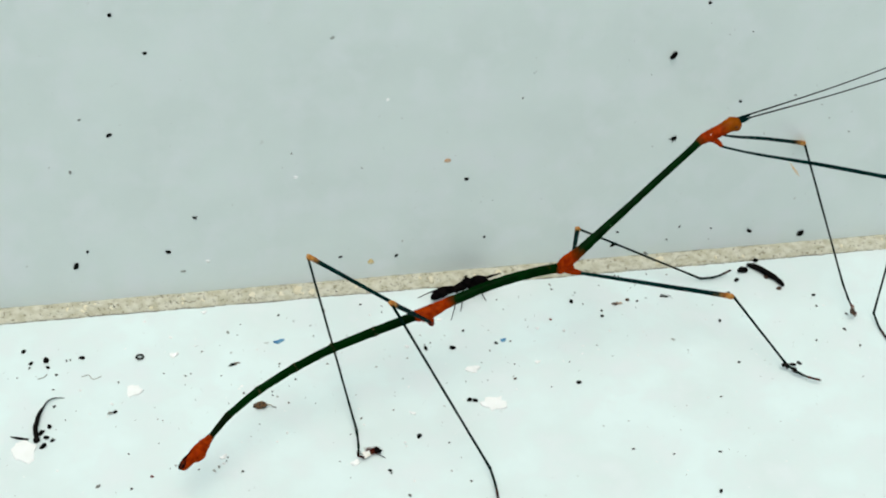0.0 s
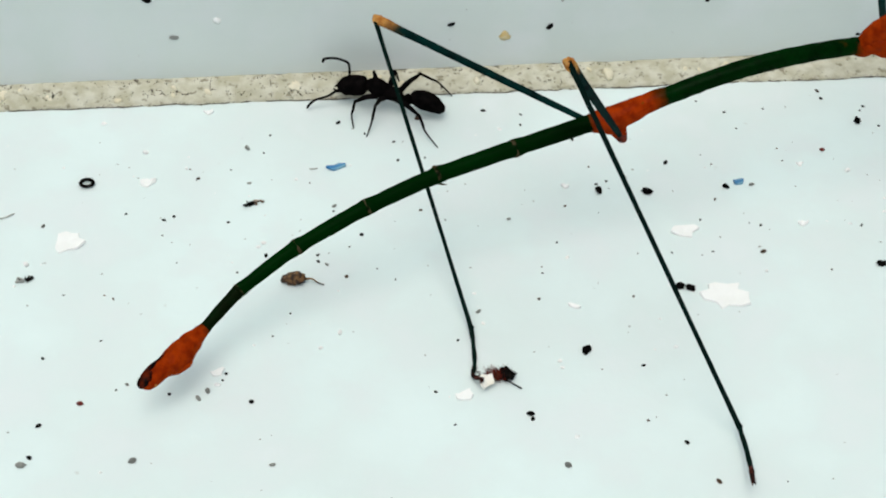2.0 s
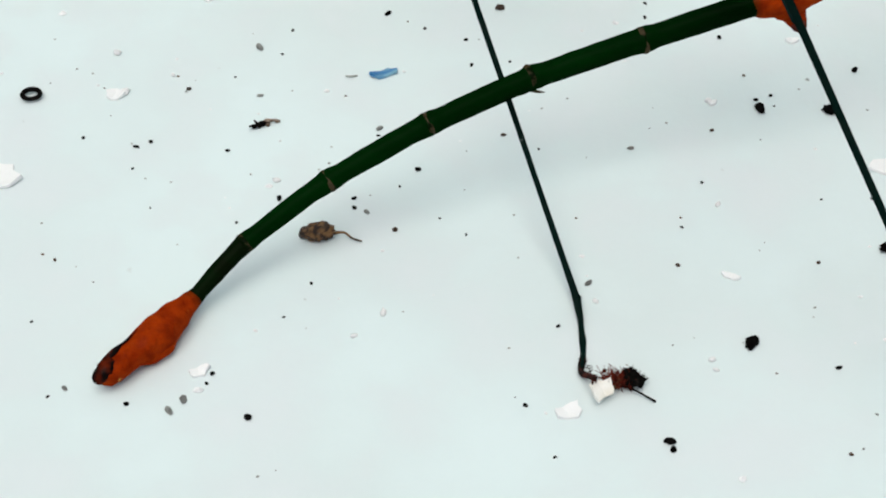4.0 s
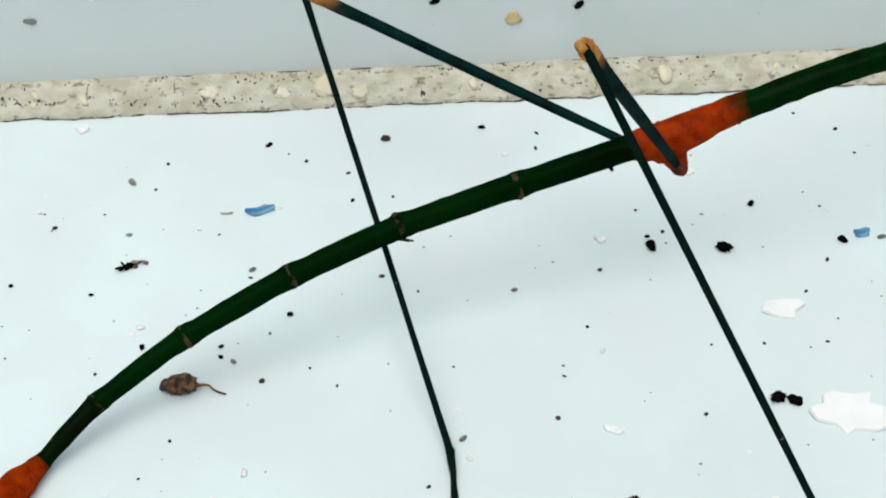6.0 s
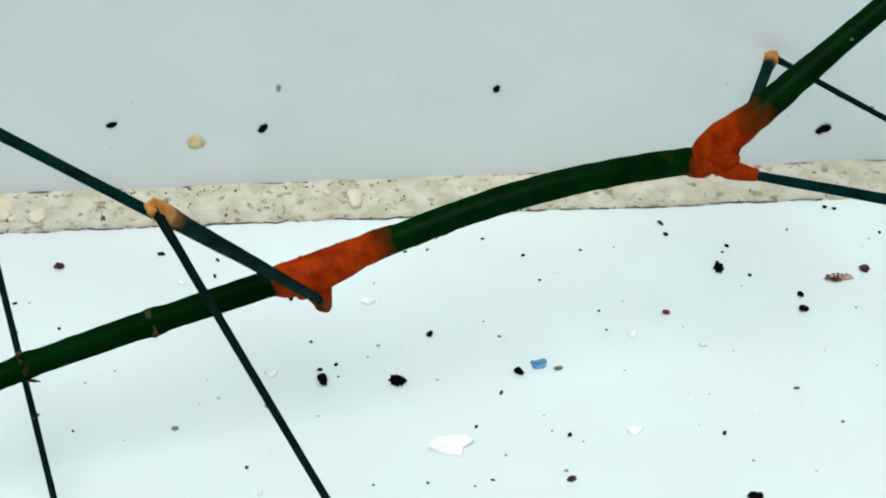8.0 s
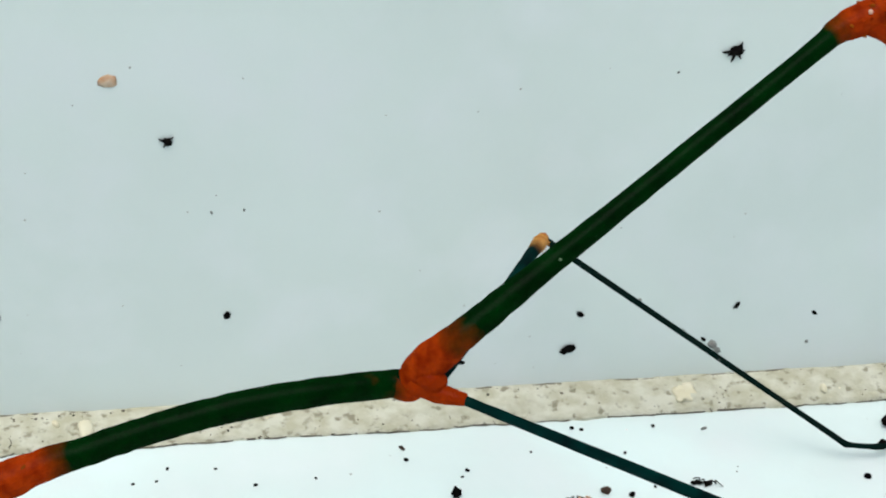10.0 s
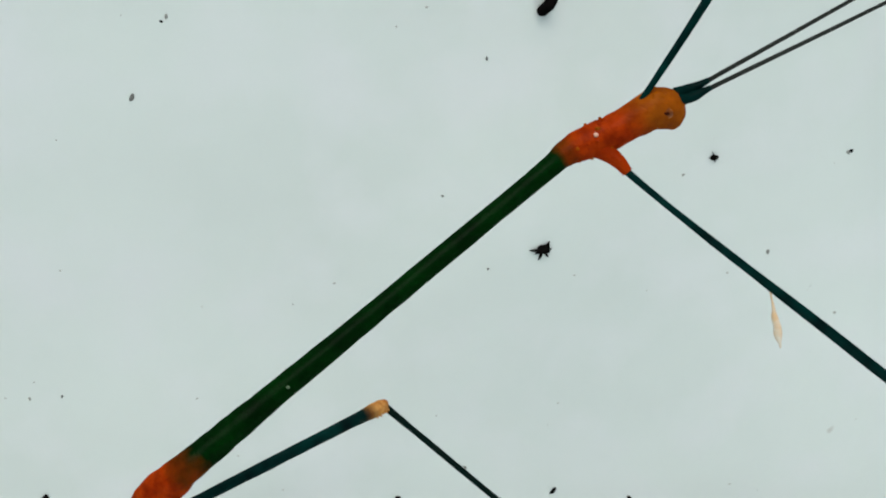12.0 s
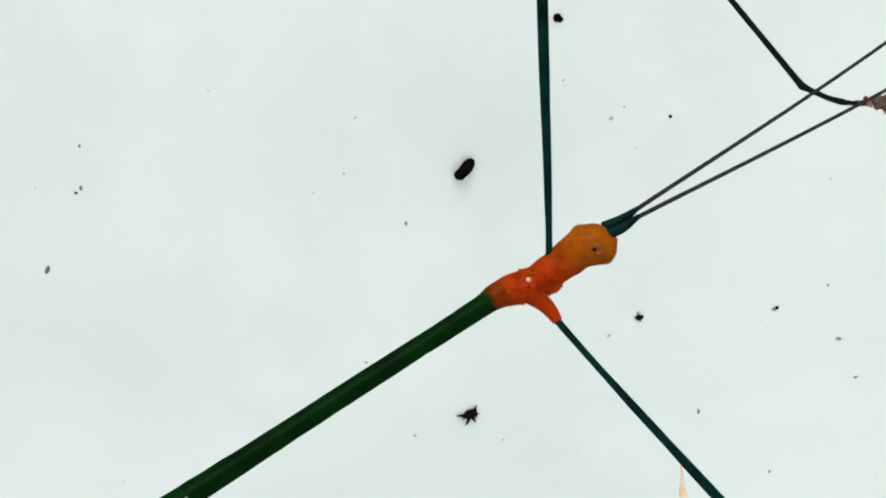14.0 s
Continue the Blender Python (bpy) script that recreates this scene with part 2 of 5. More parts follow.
def tube(bm, points, radii, sides=12, steps=4, rough=0.0, seed=0, flat=1.0):
    """A round, closed tube along points (centimetres) with radii, its skin uneven by rough."""
    line = glide([Vector(p) for p in points], list(radii), steps)
    rings, up = [], None
    for i, (p, r) in enumerate(line):
        ahead = (line[min(i + 1, len(line) - 1)][0] - line[max(i - 1, 0)][0]).normalized()
        if up is None:
            up = ahead.orthogonal().normalized()
        up = (up - ahead * up.dot(ahead)).normalized()
        side = ahead.cross(up)
        ring = []
        for k in range(sides):
            a = 2 * math.pi * k / sides
            way = up * math.cos(a) + side * math.sin(a) * flat
            wobble = 1 + rough * noise.noise((p + way * r) * 14 + Vector((seed, 0, 0)))
            ring.append(bm.verts.new((p + way * r * wobble) * CM))
        rings.append(ring)
    for a, b in zip(rings, rings[1:]):
        for k in range(sides):
            bm.faces.new((a[k], a[(k + 1) % sides], b[(k + 1) % sides], b[k]))
    for ring, (p, r), turn in ((rings[0], line[0], 1), (rings[-1], line[-1], -1)):
        near = line[1][0] if turn == 1 else line[-2][0]
        tip = bm.verts.new((p + (p - near).normalized() * r * 0.5) * CM)
        for k in range(sides):
            a, b = ring[k], ring[(k + 1) % sides]
            bm.faces.new((b, a, tip) if turn == 1 else (a, b, tip))
    return bm


def blob(bm, at, size, turn=(0, 0, 0), rough=0.25, seed=0.0, detail=2, grain=1.6):
    """An uneven lump: size is its three half-axes in centimetres."""
    made = bmesh.ops.create_icosphere(bm, subdivisions=detail, radius=1.0)["verts"]
    m = Euler([radians(a) for a in turn]).to_matrix()
    for v in made:
        n = noise.noise(v.co * grain + Vector((seed * 7.3, seed * 3.1, seed)))
        n += 0.5 * noise.noise(v.co * grain * 2.7 + Vector((seed, 5, 0)))
        w = v.co * (1 + rough * n)
        v.co = (m @ Vector((w.x * size[0], w.y * size[1], w.z * size[2])) + Vector(at)) * CM
    return bm


def flake(bm, outline_seed, long, wide, thick=0.012, corners=11, curl=0.02, jag=0.28):
    """A thin broken flake lying about the origin, in centimetres."""
    rng = random.Random(outline_seed)
    top, low = [], []
    for k in range(corners):
        a = 2 * math.pi * (k + rng.uniform(-0.3, 0.3)) / corners
        r = 1 + rng.uniform(-jag, jag)
        x, y = math.cos(a) * long * 0.5 * r, math.sin(a) * wide * 0.5 * r
        lift = curl * (x / long * 2) ** 2
        top.append(bm.verts.new(Vector((x, y, thick + lift)) * CM))
        low.append(bm.verts.new(Vector((x * 1.04, y * 1.04, lift * 0.6)) * CM))
    mid = bm.verts.new(Vector((0, 0, thick)) * CM)
    under = bm.verts.new(Vector((0, 0, 0)))
    for k in range(corners):
        j = (k + 1) % corners
        bm.faces.new((top[k], top[j], mid))
        bm.faces.new((low[j], low[k], under))
        bm.faces.new((low[k], low[j], top[j], top[k]))
    return bm


# ------------------------------------------------------------------ floor, wall and the filler between them
def slab(name, low, high, mat, label):
    bm = bmesh.new()
    bmesh.ops.create_cube(bm, size=1.0)
    for v in bm.verts:
        v.co = Vector([a + (b - a) * (c + 0.5) for a, b, c in zip(low, high, v.co)])
    return tagged(mesh_object(name, bm, mat, False), label, name.split("_")[0], kind="structure")


slab("floor", (-30, -30, -0.12), (30, 0.0, 0.0), FLOOR_PAINT, "white painted floor, slightly bluish, dusty and strewn with specks")
slab("wall_north", (-30, 0.0, -0.12), (30, 0.22, 2.6), WALL_PAINT, "white painted wall, greyish, with scattered dark specks")


def strip_edges(x):
    """How far the filler reaches out over the floor and up the wall at x, in centimetres."""
    out = 0.235 + 0.022 * noise.noise((x * 1.1, 0, 3)) + 0.014 * noise.noise((x * 4.3, 7, 0)) + 0.010 * noise.noise((x * 13, 1, 5)) + 0.008 * noise.noise((x * 31, 6, 1))
    up = 0.135 + 0.012 * noise.noise((x * 1.4, 4, 9)) + 0.009 * noise.noise((x * 6.1, 2, 2)) + 0.006 * noise.noise((x * 21, 8, 3))
    return out, up


def filler_strip():
    """Old filler in the corner: a sagging fillet with a broken lower edge."""
    bm = bmesh.new()
    xs = [-3000, -300, -60, -20] + [-6 + 0.035 * i for i in range(540)] + [30, 80, 300, 3000]
    rows = []
    for x in xs:
        out, up = strip_edges(x)
        near = -6.5 < x < 13.5
        ring = []
        for k in range(12):
            u = k / 11
            y, z = -out * (1 - u) ** 1.0, up * u
            belly = 0.022 * math.sin(math.pi * u) if k else 0.0
            if near and 0 < k < 11:
                belly += 0.012 * noise.noise((x * 3.0, u * 3, 1)) + 0.008 * noise.noise((x * 9.0, u * 6, 4))
            if k == 0:
                z = -0.004
            elif k == 1:
                y, z = -out * 1.0, 0.014 + 0.006 * noise.noise((x * 8, 3, 3))
            ring.append(bm.verts.new(Vector((x, y - belly * 0.5, z + belly)) * CM))
        rows.append(ring)
    for a, b in zip(rows, rows[1:]):
        for k in range(11):
            bm.faces.new((a[k], b[k], b[k + 1], a[k + 1]))
    strip = mesh_object("filler_strip", bm, FILLER)
    tagged(strip, "cream crumbling filler strip along the corner of wall and floor", "filler", kind="structure")
    rng = random.Random(11)
    for i in range(26):  # pale lumps of grit sunk in it
        x = rng.uniform(-4.0, 11.5)
        out, up = strip_edges(x)
        u = rng.uniform(0.2, 0.75)
        s = rng.uniform(0.018, 0.045) * (1.6 if i % 6 == 0 else 1)
        lump = bmesh.new()
        blob(lump, (x, -out * (1 - u) - 0.004, up * u + 0.014), (s * 1.2, s * 0.8, s * 0.55), (35, 0, rng.uniform(0, 180)), 0.3, i)
        part("grit_lump", lump, FILLER_LUMP, strip)
    for i, (x, long, u) in enumerate(((0.80, 0.085, 0.55), (0.53, 0.05, 0.4), (0.07, 0.06, 0.5), (1.04, 0.06, 0.35), (6.9, 0.08, 0.5), (4.14, 0.05, 0.6))):  # larger pale patches
        out, up = strip_edges(x)
        lump = bmesh.new()
        blob(lump, (x, -out * (1 - u) - 0.004, up * u + 0.018), (long, long * 0.80, 0.020), (32, 0, 10), 0.55, 40 + i, 3, 1.8)
        part("grit_lump", lump, FILLER_LUMP, strip)
    # the dark crack along the lower edge, broken here and there, and short upright cracks
    crack = bmesh.new()
    run = []
    for i in range(620):
        x = -5.5 + i * 0.028
        out, up = strip_edges(x)
        width = 0.0045 * max(0.0, 0.6 + 0.9 * noise.noise((x * 1.7, 0, 0)) + 1.3 * noise.noise((x * 9, 3, 0)))
        run.append((Vector((x, -out - 0.004, 0.006)), width))
    for (p, w), (q, v) in zip(run, run[1:]):
        if w > 0.001 and v > 0.001:
            crack.faces.new([crack.verts.new(c * CM) for c in (p + Vector((0, -w, -0.003)), q + Vector((0, -v, -0.003)), q + Vector((0, 0.006, 0.008)), p + Vector((0, 0.006, 0.008)))])
    for i in range(46):  # small notches that run up from the lower edge
        x = rng.uniform(-4.5, 11.5)
        out, up = strip_edges(x)
        reach = rng.uniform(0.03, 0.12)
        spots = [Vector((x + rng.uniform(-0.012, 0.012), -out * (1 - reach * k / 3) - 0.008, up * reach * k / 3 + 0.012)) for k in range(4)]
        tube(crack, spots, [0.005, 0.004, 0.003, 0.001], 5, 2)
    for x, reach in ((-0.71, 0.85), (-0.155, 0.9), (-1.9, 0.7), (1.42, 0.45), (-2.8, 0.9), (2.55, 0.4), (5.3, 0.6)):  # cracks right across it
        out, up = strip_edges(x)
        spots = [Vector((x + rng.uniform(-0.008, 0.008), -out * (1 - reach * k / 5) - 0.010 * math.sin(math.pi * reach * k / 5), up * reach * k / 5 + 0.019 * math.sin(math.pi * reach * k / 5) + 0.002)) for k in range(6)]
        tube(crack, spots, [0.005, 0.0035, 0.004, 0.0025, 0.003, 0.001], 5, 2)
    for i in range(60):  # broken hairline where the filler leaves the wall
        x = rng.uniform(-4.5, 11.5)
        spots = []
        for k in range(5):
            u = x + k * rng.uniform(0.02, 0.055)
            spots.append(Vector((u, -0.006, strip_edges(u)[1] - 0.004)))
        tube(crack, spots, [0.001, 0.004, 0.003, 0.005, 0.001], 5, 2)
    part("crack", crack, CRACK, strip, "dark dirt-filled crack", False)
    pits = bmesh.new()
    for i in range(420):  # dirt sunk in pores
        x = rng.uniform(-4.5, 11.8)
        out, up = strip_edges(x)
        u = rng.uniform(0.08, 0.98)
        s = rng.uniform(0.002, 0.006) * (2.0 if rng.random() < 0.06 else 1)
        blob(pits, (x, -out * (1 - u) - 0.010 * math.sin(math.pi * u), up * u + 0.018 * math.sin(math.pi * u)), (s * rng.uniform(1, 2.6), s * rng.uniform(0.8, 1.8), s * 0.5), (30, 0, rng.uniform(-40, 40)), 0.9, i, 1)
    for i in range(480):  # rows of small dark grains, thickest at one end of the strip
        x = rng.triangular(-4.5, 6.0, -1.2)
        out, up = strip_edges(x)
        u = rng.gauss(*rng.choice(((0.36, 0.06), (0.45, 0.08), (0.86, 0.05))))
        s = rng.uniform(0.003, 0.0065)
        u = min(max(u, 0.05), 0.97)
        tall = rng.uniform(1.2, 3.2) if x < 0.3 else rng.uniform(0.8, 1.6)
        blob(pits, (x, -out * (1 - u) - 0.011 * math.sin(math.pi * u), up * u + 0.019 * math.sin(math.pi * u)), (s * rng.uniform(0.8, 1.6), s * tall, s * 0.5), (30, 0, rng.uniform(-40, 40)), 0.9, i, 1)
    tagged(part("dirt_pores", pits, PORE, strip, "dark dirt in the pores"), kind="stuff")


filler_strip()


# ------------------------------------------------------------------ the stick insect
# Places in centimetres, in the insect's first stance.
TIP, TAIL, J1, J2, J3, J4, J5 = (Vector(p) for p in (
    (-1.141, -3.890, 0.224), (-0.707, -3.360, 0.241), (-0.422, -3.110, 0.403), (0.036, -2.860, 0.604), (0.588, -2.655, 0.801), (1.164, -2.419, 0.901), (1.793, -2.256, 1.008)))
HIND_A, HIND_B = Vector((2.456, -2.115, 1.134)), Vector((3.055, -1.988, 1.269))
MID_A, MID_B = Vector((4.688, -1.695, 1.485)), Vector((4.944, -1.772, 1.829))
NECK = Vector((6.883, -1.009, 3.196))
HEAD_WAY = Vector((0.655, 0.140, 0.248))
insect = thing("stick_insect", "dark green stick insect with orange joints on thin legs", "stick insect")


def between(a, b, t):
    return a + (b - a) * t


def segment(name, points, radii, mat, label="", sides=16, rough=0.04, seed=0, steps=5, parent=None, tints=None):
    ob = part(name, tube(bmesh.new(), points, radii, sides, steps, rough, seed), mat, parent or insect, label)
    if tints:  # how far each ring of the skin is orange rather than green
        line = glide([Vector(p) for p in points], list(tints), steps)
        values = [v for _, v in line for _ in range(sides)] + [tints[0], tints[-1]]
        ob.data.attributes.new("orange", "FLOAT", "POINT").data.foreach_set("value", values)
    return ob


HEAD_TURN = 0.25  # the share of the head's way at which it nods
FEELERS = []


def body():
    side = (TAIL - TIP).normalized().cross(Vector((0, 0, 1))).normalized()  # towards the near flank
    over = side.cross((TAIL - TIP).normalized())
    def tail_at(along, out=0.0, up=0.0):
        return between(TIP, TAIL, along) + side * out + over * up

    segment("tail_segment", [tail_at(k, o, u) for k, o, u in ((0.0, 0, 0), (0.05, 0, 0), (0.14, 0, 0), (0.3, 0.004, 0), (0.48, 0.012, -0.004), (0.62, 0.012, -0.006), (0.78, 0.004, 0), (0.94, 0, 0), (1.06, 0, 0.004))],
            (0.034, 0.058, 0.068, 0.076, 0.098, 0.103, 0.086, 0.060, 0.046), CUTICLE, "orange swollen tail segment", sides=24, rough=0.10, tints=(0.70, 0.8, 0.95, 1, 1, 1, 1, 0.72, 0.25))
    segment("tail_tip", [tail_at(k, -0.016, 0.018) for k in (-0.035, 0.02, 0.08, 0.15)], (0.030, 0.054, 0.062, 0.054), TAIL_TIP, "blackish blunt tip", rough=0.3)
    segment("tail_ridge", [tail_at(k, -0.035, u) for k, u in ((0.05, 0.052), (0.16, 0.058), (0.26, 0.060), (0.38, 0.072), (0.46, 0.076))], (0.026, 0.024, 0.018, 0.012, 0.004), TAIL_TIP, "dark jagged upper ridge", sides=8, rough=0.8, seed=4)
    segment("tail_flap", [tail_at(k, o, u) for k, o, u in ((0.30, 0.055, -0.030), (0.42, 0.080, -0.042), (0.56, 0.088, -0.046), (0.70, 0.070, -0.030))], (0.012, 0.030, 0.034, 0.010), ORANGE, "orange side flap", sides=10, rough=0.35, seed=8)
    for k, (along, out, up) in enumerate(((0.86, 0.050, 0.030), (0.14, 0.052, -0.030), (0.10, 0.058, -0.012), (0.62, 0.085, 0.030))):
        wart = bmesh.new()
        blob(wart, tail_at(along, out, up), (0.016, 0.008, 0.010), (20, 0, 30 * k), 0.5, k)
        part("wart", wart, (KNEE, HIP_CAP)[k % 2], insect, "small paler wart")
    joints = (TAIL, J1, J2, J3, J4, J5, HIND_A)
    thick = (0.044, 0.051, 0.057, 0.061, 0.064, 0.066, 0.069)
    for i, (a, b) in enumerate(zip(joints, joints[1:])):
        r, s = thick[i], thick[i + 1]
        sag = Vector((0, 0, 0.006))
        segment("abdomen_segment", (a, between(a, b, 0.05), between(a, b, 0.16), between(a, b, 0.45) + sag, between(a, b, 0.75) + sag, between(a, b, 0.92), b),
                (r * 1.10, r * 1.11, r * 1.0, s * 0.95, s * 0.97, s * 1.04, s * 1.15), DARK_GREEN if i == 0 else GREEN, sides=20, rough=0.05, seed=i)
        # a thin dark strip low on the flank paints in the underside's shade
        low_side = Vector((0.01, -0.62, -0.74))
        segment("side_keel", [between(a, b, k) + low_side * (w * (r + (s - r) * k)) for k, w in ((0.05, 0.98), (0.3, 0.96), (0.6, 0.95), (0.93, 0.98))], (0.004, 0.008, 0.009, 0.005), UNDERSIDE_SHADE, "dark strip for the shade on the abdomen's lower side", sides=6, rough=0.3, seed=i, steps=3)
        if 0 < i < 6:
            way = (joints[i + 1] - joints[i - 1]).normalized() * 0.015
            segment("joint_ring", (a - way, a, a + way), (r * 1.10, r * 1.165, r * 1.10), RING, "brownish ring", sides=20, rough=0.16, seed=i, steps=2)
        if i == 4:
            segment("barb", (a + Vector((0.0, -0.02, -r * 1.0)), a + Vector((0.035, -0.03, -r * 1.12)), a + Vector((0.075, -0.035, -r * 1.16))), (0.014, 0.009, 0.003), RING, "small brown barb", sides=6)
    low = Vector((0, -0.02, -0.02))
    arch = Vector((0, 0, 0.085))
    long = NECK - MID_B
    segment("hind_thorax", (HIND_A - Vector((0.05, 0.006, 0.01)), HIND_A + Vector((0.03, 0, 0.0)), between(HIND_A, HIND_B, 0.25) + low, between(HIND_A, HIND_B, 0.5) + low * 0.5,
             between(HIND_A, HIND_B, 0.72), between(HIND_A, HIND_B, 0.9) + Vector((0, 0, 0.008)), HIND_B + Vector((0.05, 0.006, 0.02)), between(HIND_B, MID_A, 0.25) + arch * 0.75,
             between(HIND_B, MID_A, 0.5) + arch, between(HIND_B, MID_A, 0.75) + arch * 0.72, MID_A - Vector((0.06, 0, 0)), MID_A + Vector((0.04, 0, 0))),
            (0.072, 0.092, 0.108, 0.098, 0.082, 0.078, 0.073, 0.073, 0.074, 0.073, 0.073, 0.072), CUTICLE, "green thorax, orange at the hind legs", sides=24, rough=0.07, seed=3, steps=7,
            tints=(0.35, 0.9, 1, 1, 0.85, 0.35, 0.03, 0, 0, 0, 0.15, 0.6))
    segment("fore_thorax", (MID_A - Vector((0.05, 0.005, 0)), MID_A + Vector((0.04, 0, 0.0)), between(MID_A, MID_B, 0.4), between(MID_A, MID_B, 0.75), MID_B, MID_B + long * 0.06, MID_B + long * 0.12, MID_B + long * 0.24,
             MID_B + long * 0.5, MID_B + long * 0.8, NECK - long * 0.05, NECK - HEAD_WAY * 0.02, NECK + HEAD_WAY * 0.15 + Vector((-0.005, 0, 0.008)), NECK + HEAD_WAY * 0.30 + Vector((-0.005, 0, 0.012)), NECK + HEAD_WAY * 0.40, NECK + HEAD_WAY * 0.47),
            (0.070, 0.090, 0.100, 0.092, 0.081, 0.077, 0.073, 0.063, 0.056, 0.053, 0.056, 0.068, 0.084, 0.085, 0.076, 0.055), CUTICLE, "green thorax, orange at both ends", sides=24, rough=0.07, seed=7, steps=7,
            tints=(0.3, 0.9, 1, 0.85, 0.35, 0.05, 0, 0, 0, 0, 0.0, 0.45, 1, 1, 1, 1))
    wart = bmesh.new()
    blob(wart, MID_B + long * 0.25 + Vector((0.0, -0.064, 0.03)), (0.010, 0.006, 0.008), seed=2)
    part("wart", wart, DULL_WART, insect, "tiny greenish wart")
    wart = bmesh.new()
    blob(wart, NECK + HEAD_WAY * 0.20 + Vector((0.0, -0.062, 0.072)), (0.013, 0.010, 0.012), seed=4)
    part("wart", wart, PALE, insect, "tiny pale wart")
    rng = random.Random(5)

    def tubercles(a, b, count, reach, mats):
        """Small uneven bumps round an orange stretch of the skin."""
        way = (b - a).normalized()
        out = way.orthogonal().normalized()
        for k in range(count):
            share = rng.random()
            turned = Matrix.Rotation(rng.uniform(0, 2 * math.pi), 3, way) @ out
            bump = bmesh.new()
            r = rng.uniform(0.008, 0.014)
            blob(bump, between(a, b, share) + turned * reach(share), (r * 1.3, r, r * 0.8), (rng.uniform(0, 90), 0, rng.uniform(0, 180)), 0.4, k, 1)
            part("tubercle", bump, mats[k % len(mats)], insect, "small orange bump")

    tubercles(NECK + HEAD_WAY * 0.04 + Vector((-0.005, 0, 0.006)), NECK + HEAD_WAY * 0.36 + Vector((-0.005, 0, 0.012)), 26, lambda k: 0.066 + 0.05 * k * (1.3 - k), (ORANGE, HEAD_OCHRE))
    tubercles(between(HIND_A, HIND_B, 0.05), between(HIND_A, HIND_B, 0.75), 16, lambda k: 0.086 - 0.016 * k, (ORANGE, HEAD_OCHRE, ORANGE))
    tubercles(between(MID_A, MID_B, 0.1), between(MID_A, MID_B, 0.95), 12, lambda k: 0.086 - 0.012 * k, (ORANGE, HEAD_OCHRE))

    def ahead(f, x=0.0, y=0.0, z=0.0):
        return HEAD_WAY * (f - HEAD_TURN) + Vector((x, y, z))

    up = Vector((-0.35, -0.05, 0.93)) * 0.034
    head = segment("head", (ahead(0.30), ahead(0.40) + up * 0.3, ahead(0.52) + up * 0.7, ahead(0.64) + up, ahead(0.76) + up, ahead(0.86), ahead(0.93) - up * 0.4),
                   (0.082, 0.090, 0.092, 0.100, 0.110, 0.104, 0.074), HEAD_SKIN, "ochre head", sides=24, rough=0.10, seed=13, tints=(1, 0.9, 0.6, 0.25, 0.05, 0, 0))
    jaw = bmesh.new()
    blob(jaw, ahead(0.89, 0, -0.02, -0.05), (0.045, 0.065, 0.045), rough=0.3, seed=5)
    part("jaw", jaw, HEAD_OCHRE, head)
    for side in (-1, 1):
        eye = bmesh.new()
        blob(eye, ahead(0.775, 0.0, side * 0.086, 0.040), (0.042, 0.026, 0.038), rough=0.15)
        part("eye", eye, EYE, head, "small bead-like eye")
        pit = bmesh.new()
        blob(pit, ahead(0.77, -0.004, side * 0.104, 0.046), (0.022, 0.008, 0.010), rough=0.4)
        horn = bmesh.new()
        blob(horn, ahead(0.74, -0.03, side * 0.042, 0.116), (0.045, 0.030, 0.024), (0, -20, 0), 0.4, 3 + side)
        part("horn", horn, HEAD_OCHRE, head, "low ochre bump")
        part("pupil", pit, TAIL_TIP, head, "dark spot of the eye")
    for k, (up, near) in enumerate(((0.070, 0.020), (0.048, -0.030))):
        root = ahead(0.89, 0, near, up)
        segment("feeler_base", (root, root + Vector((0.09, 0.02, 0.024)), root + Vector((0.18, 0.03, 0.070))), (0.034, 0.028, 0.015), LEG_GREEN, "dark green feeler base", sides=10, rough=0.15, parent=head)
        start = root + Vector((0.18, 0.03, 0.070))
        thread = segment("feeler", ((0, 0, 0), (0.0, 0.06, 1.6), (0, -0.02, 3.2), (0, -0.45, 5.2)), (0.013, 0.0095, 0.0065, 0.004), FEELER, "long thread-like feeler", sides=6, steps=8, rough=0, parent=head)
        FEELERS.append((thread, start, k))
    return head


HEAD = body()

# Legs: where each leaves the body, the length of thigh and shin, the thigh's thickness, and the foot's length and bend from the shin in degrees.
LEGS = {
    "near_hind": ((2.658, -2.178, 1.035), 1.95, 3.12, 0.034, 0.56, 73),
    "far_hind": ((2.508, -1.970, 0.978), 2.22, 2.93, 0.033, 0.6, 29),
    "near_mid": ((4.975, -1.870, 1.510), 2.72, 1.36, 0.035, 0.55, 36),
    "far_mid": ((4.847, -1.811, 1.563), 1.80, 2.48, 0.034, 0.52, 38),
    "near_fore": ((7.190, -1.110, 3.140), 3.00, 2.65, 0.032, 0.5, 78),
    "far_fore": ((7.148, -0.942, 3.265), 2.60, 2.40, 0.031, 0.55, 34),
}
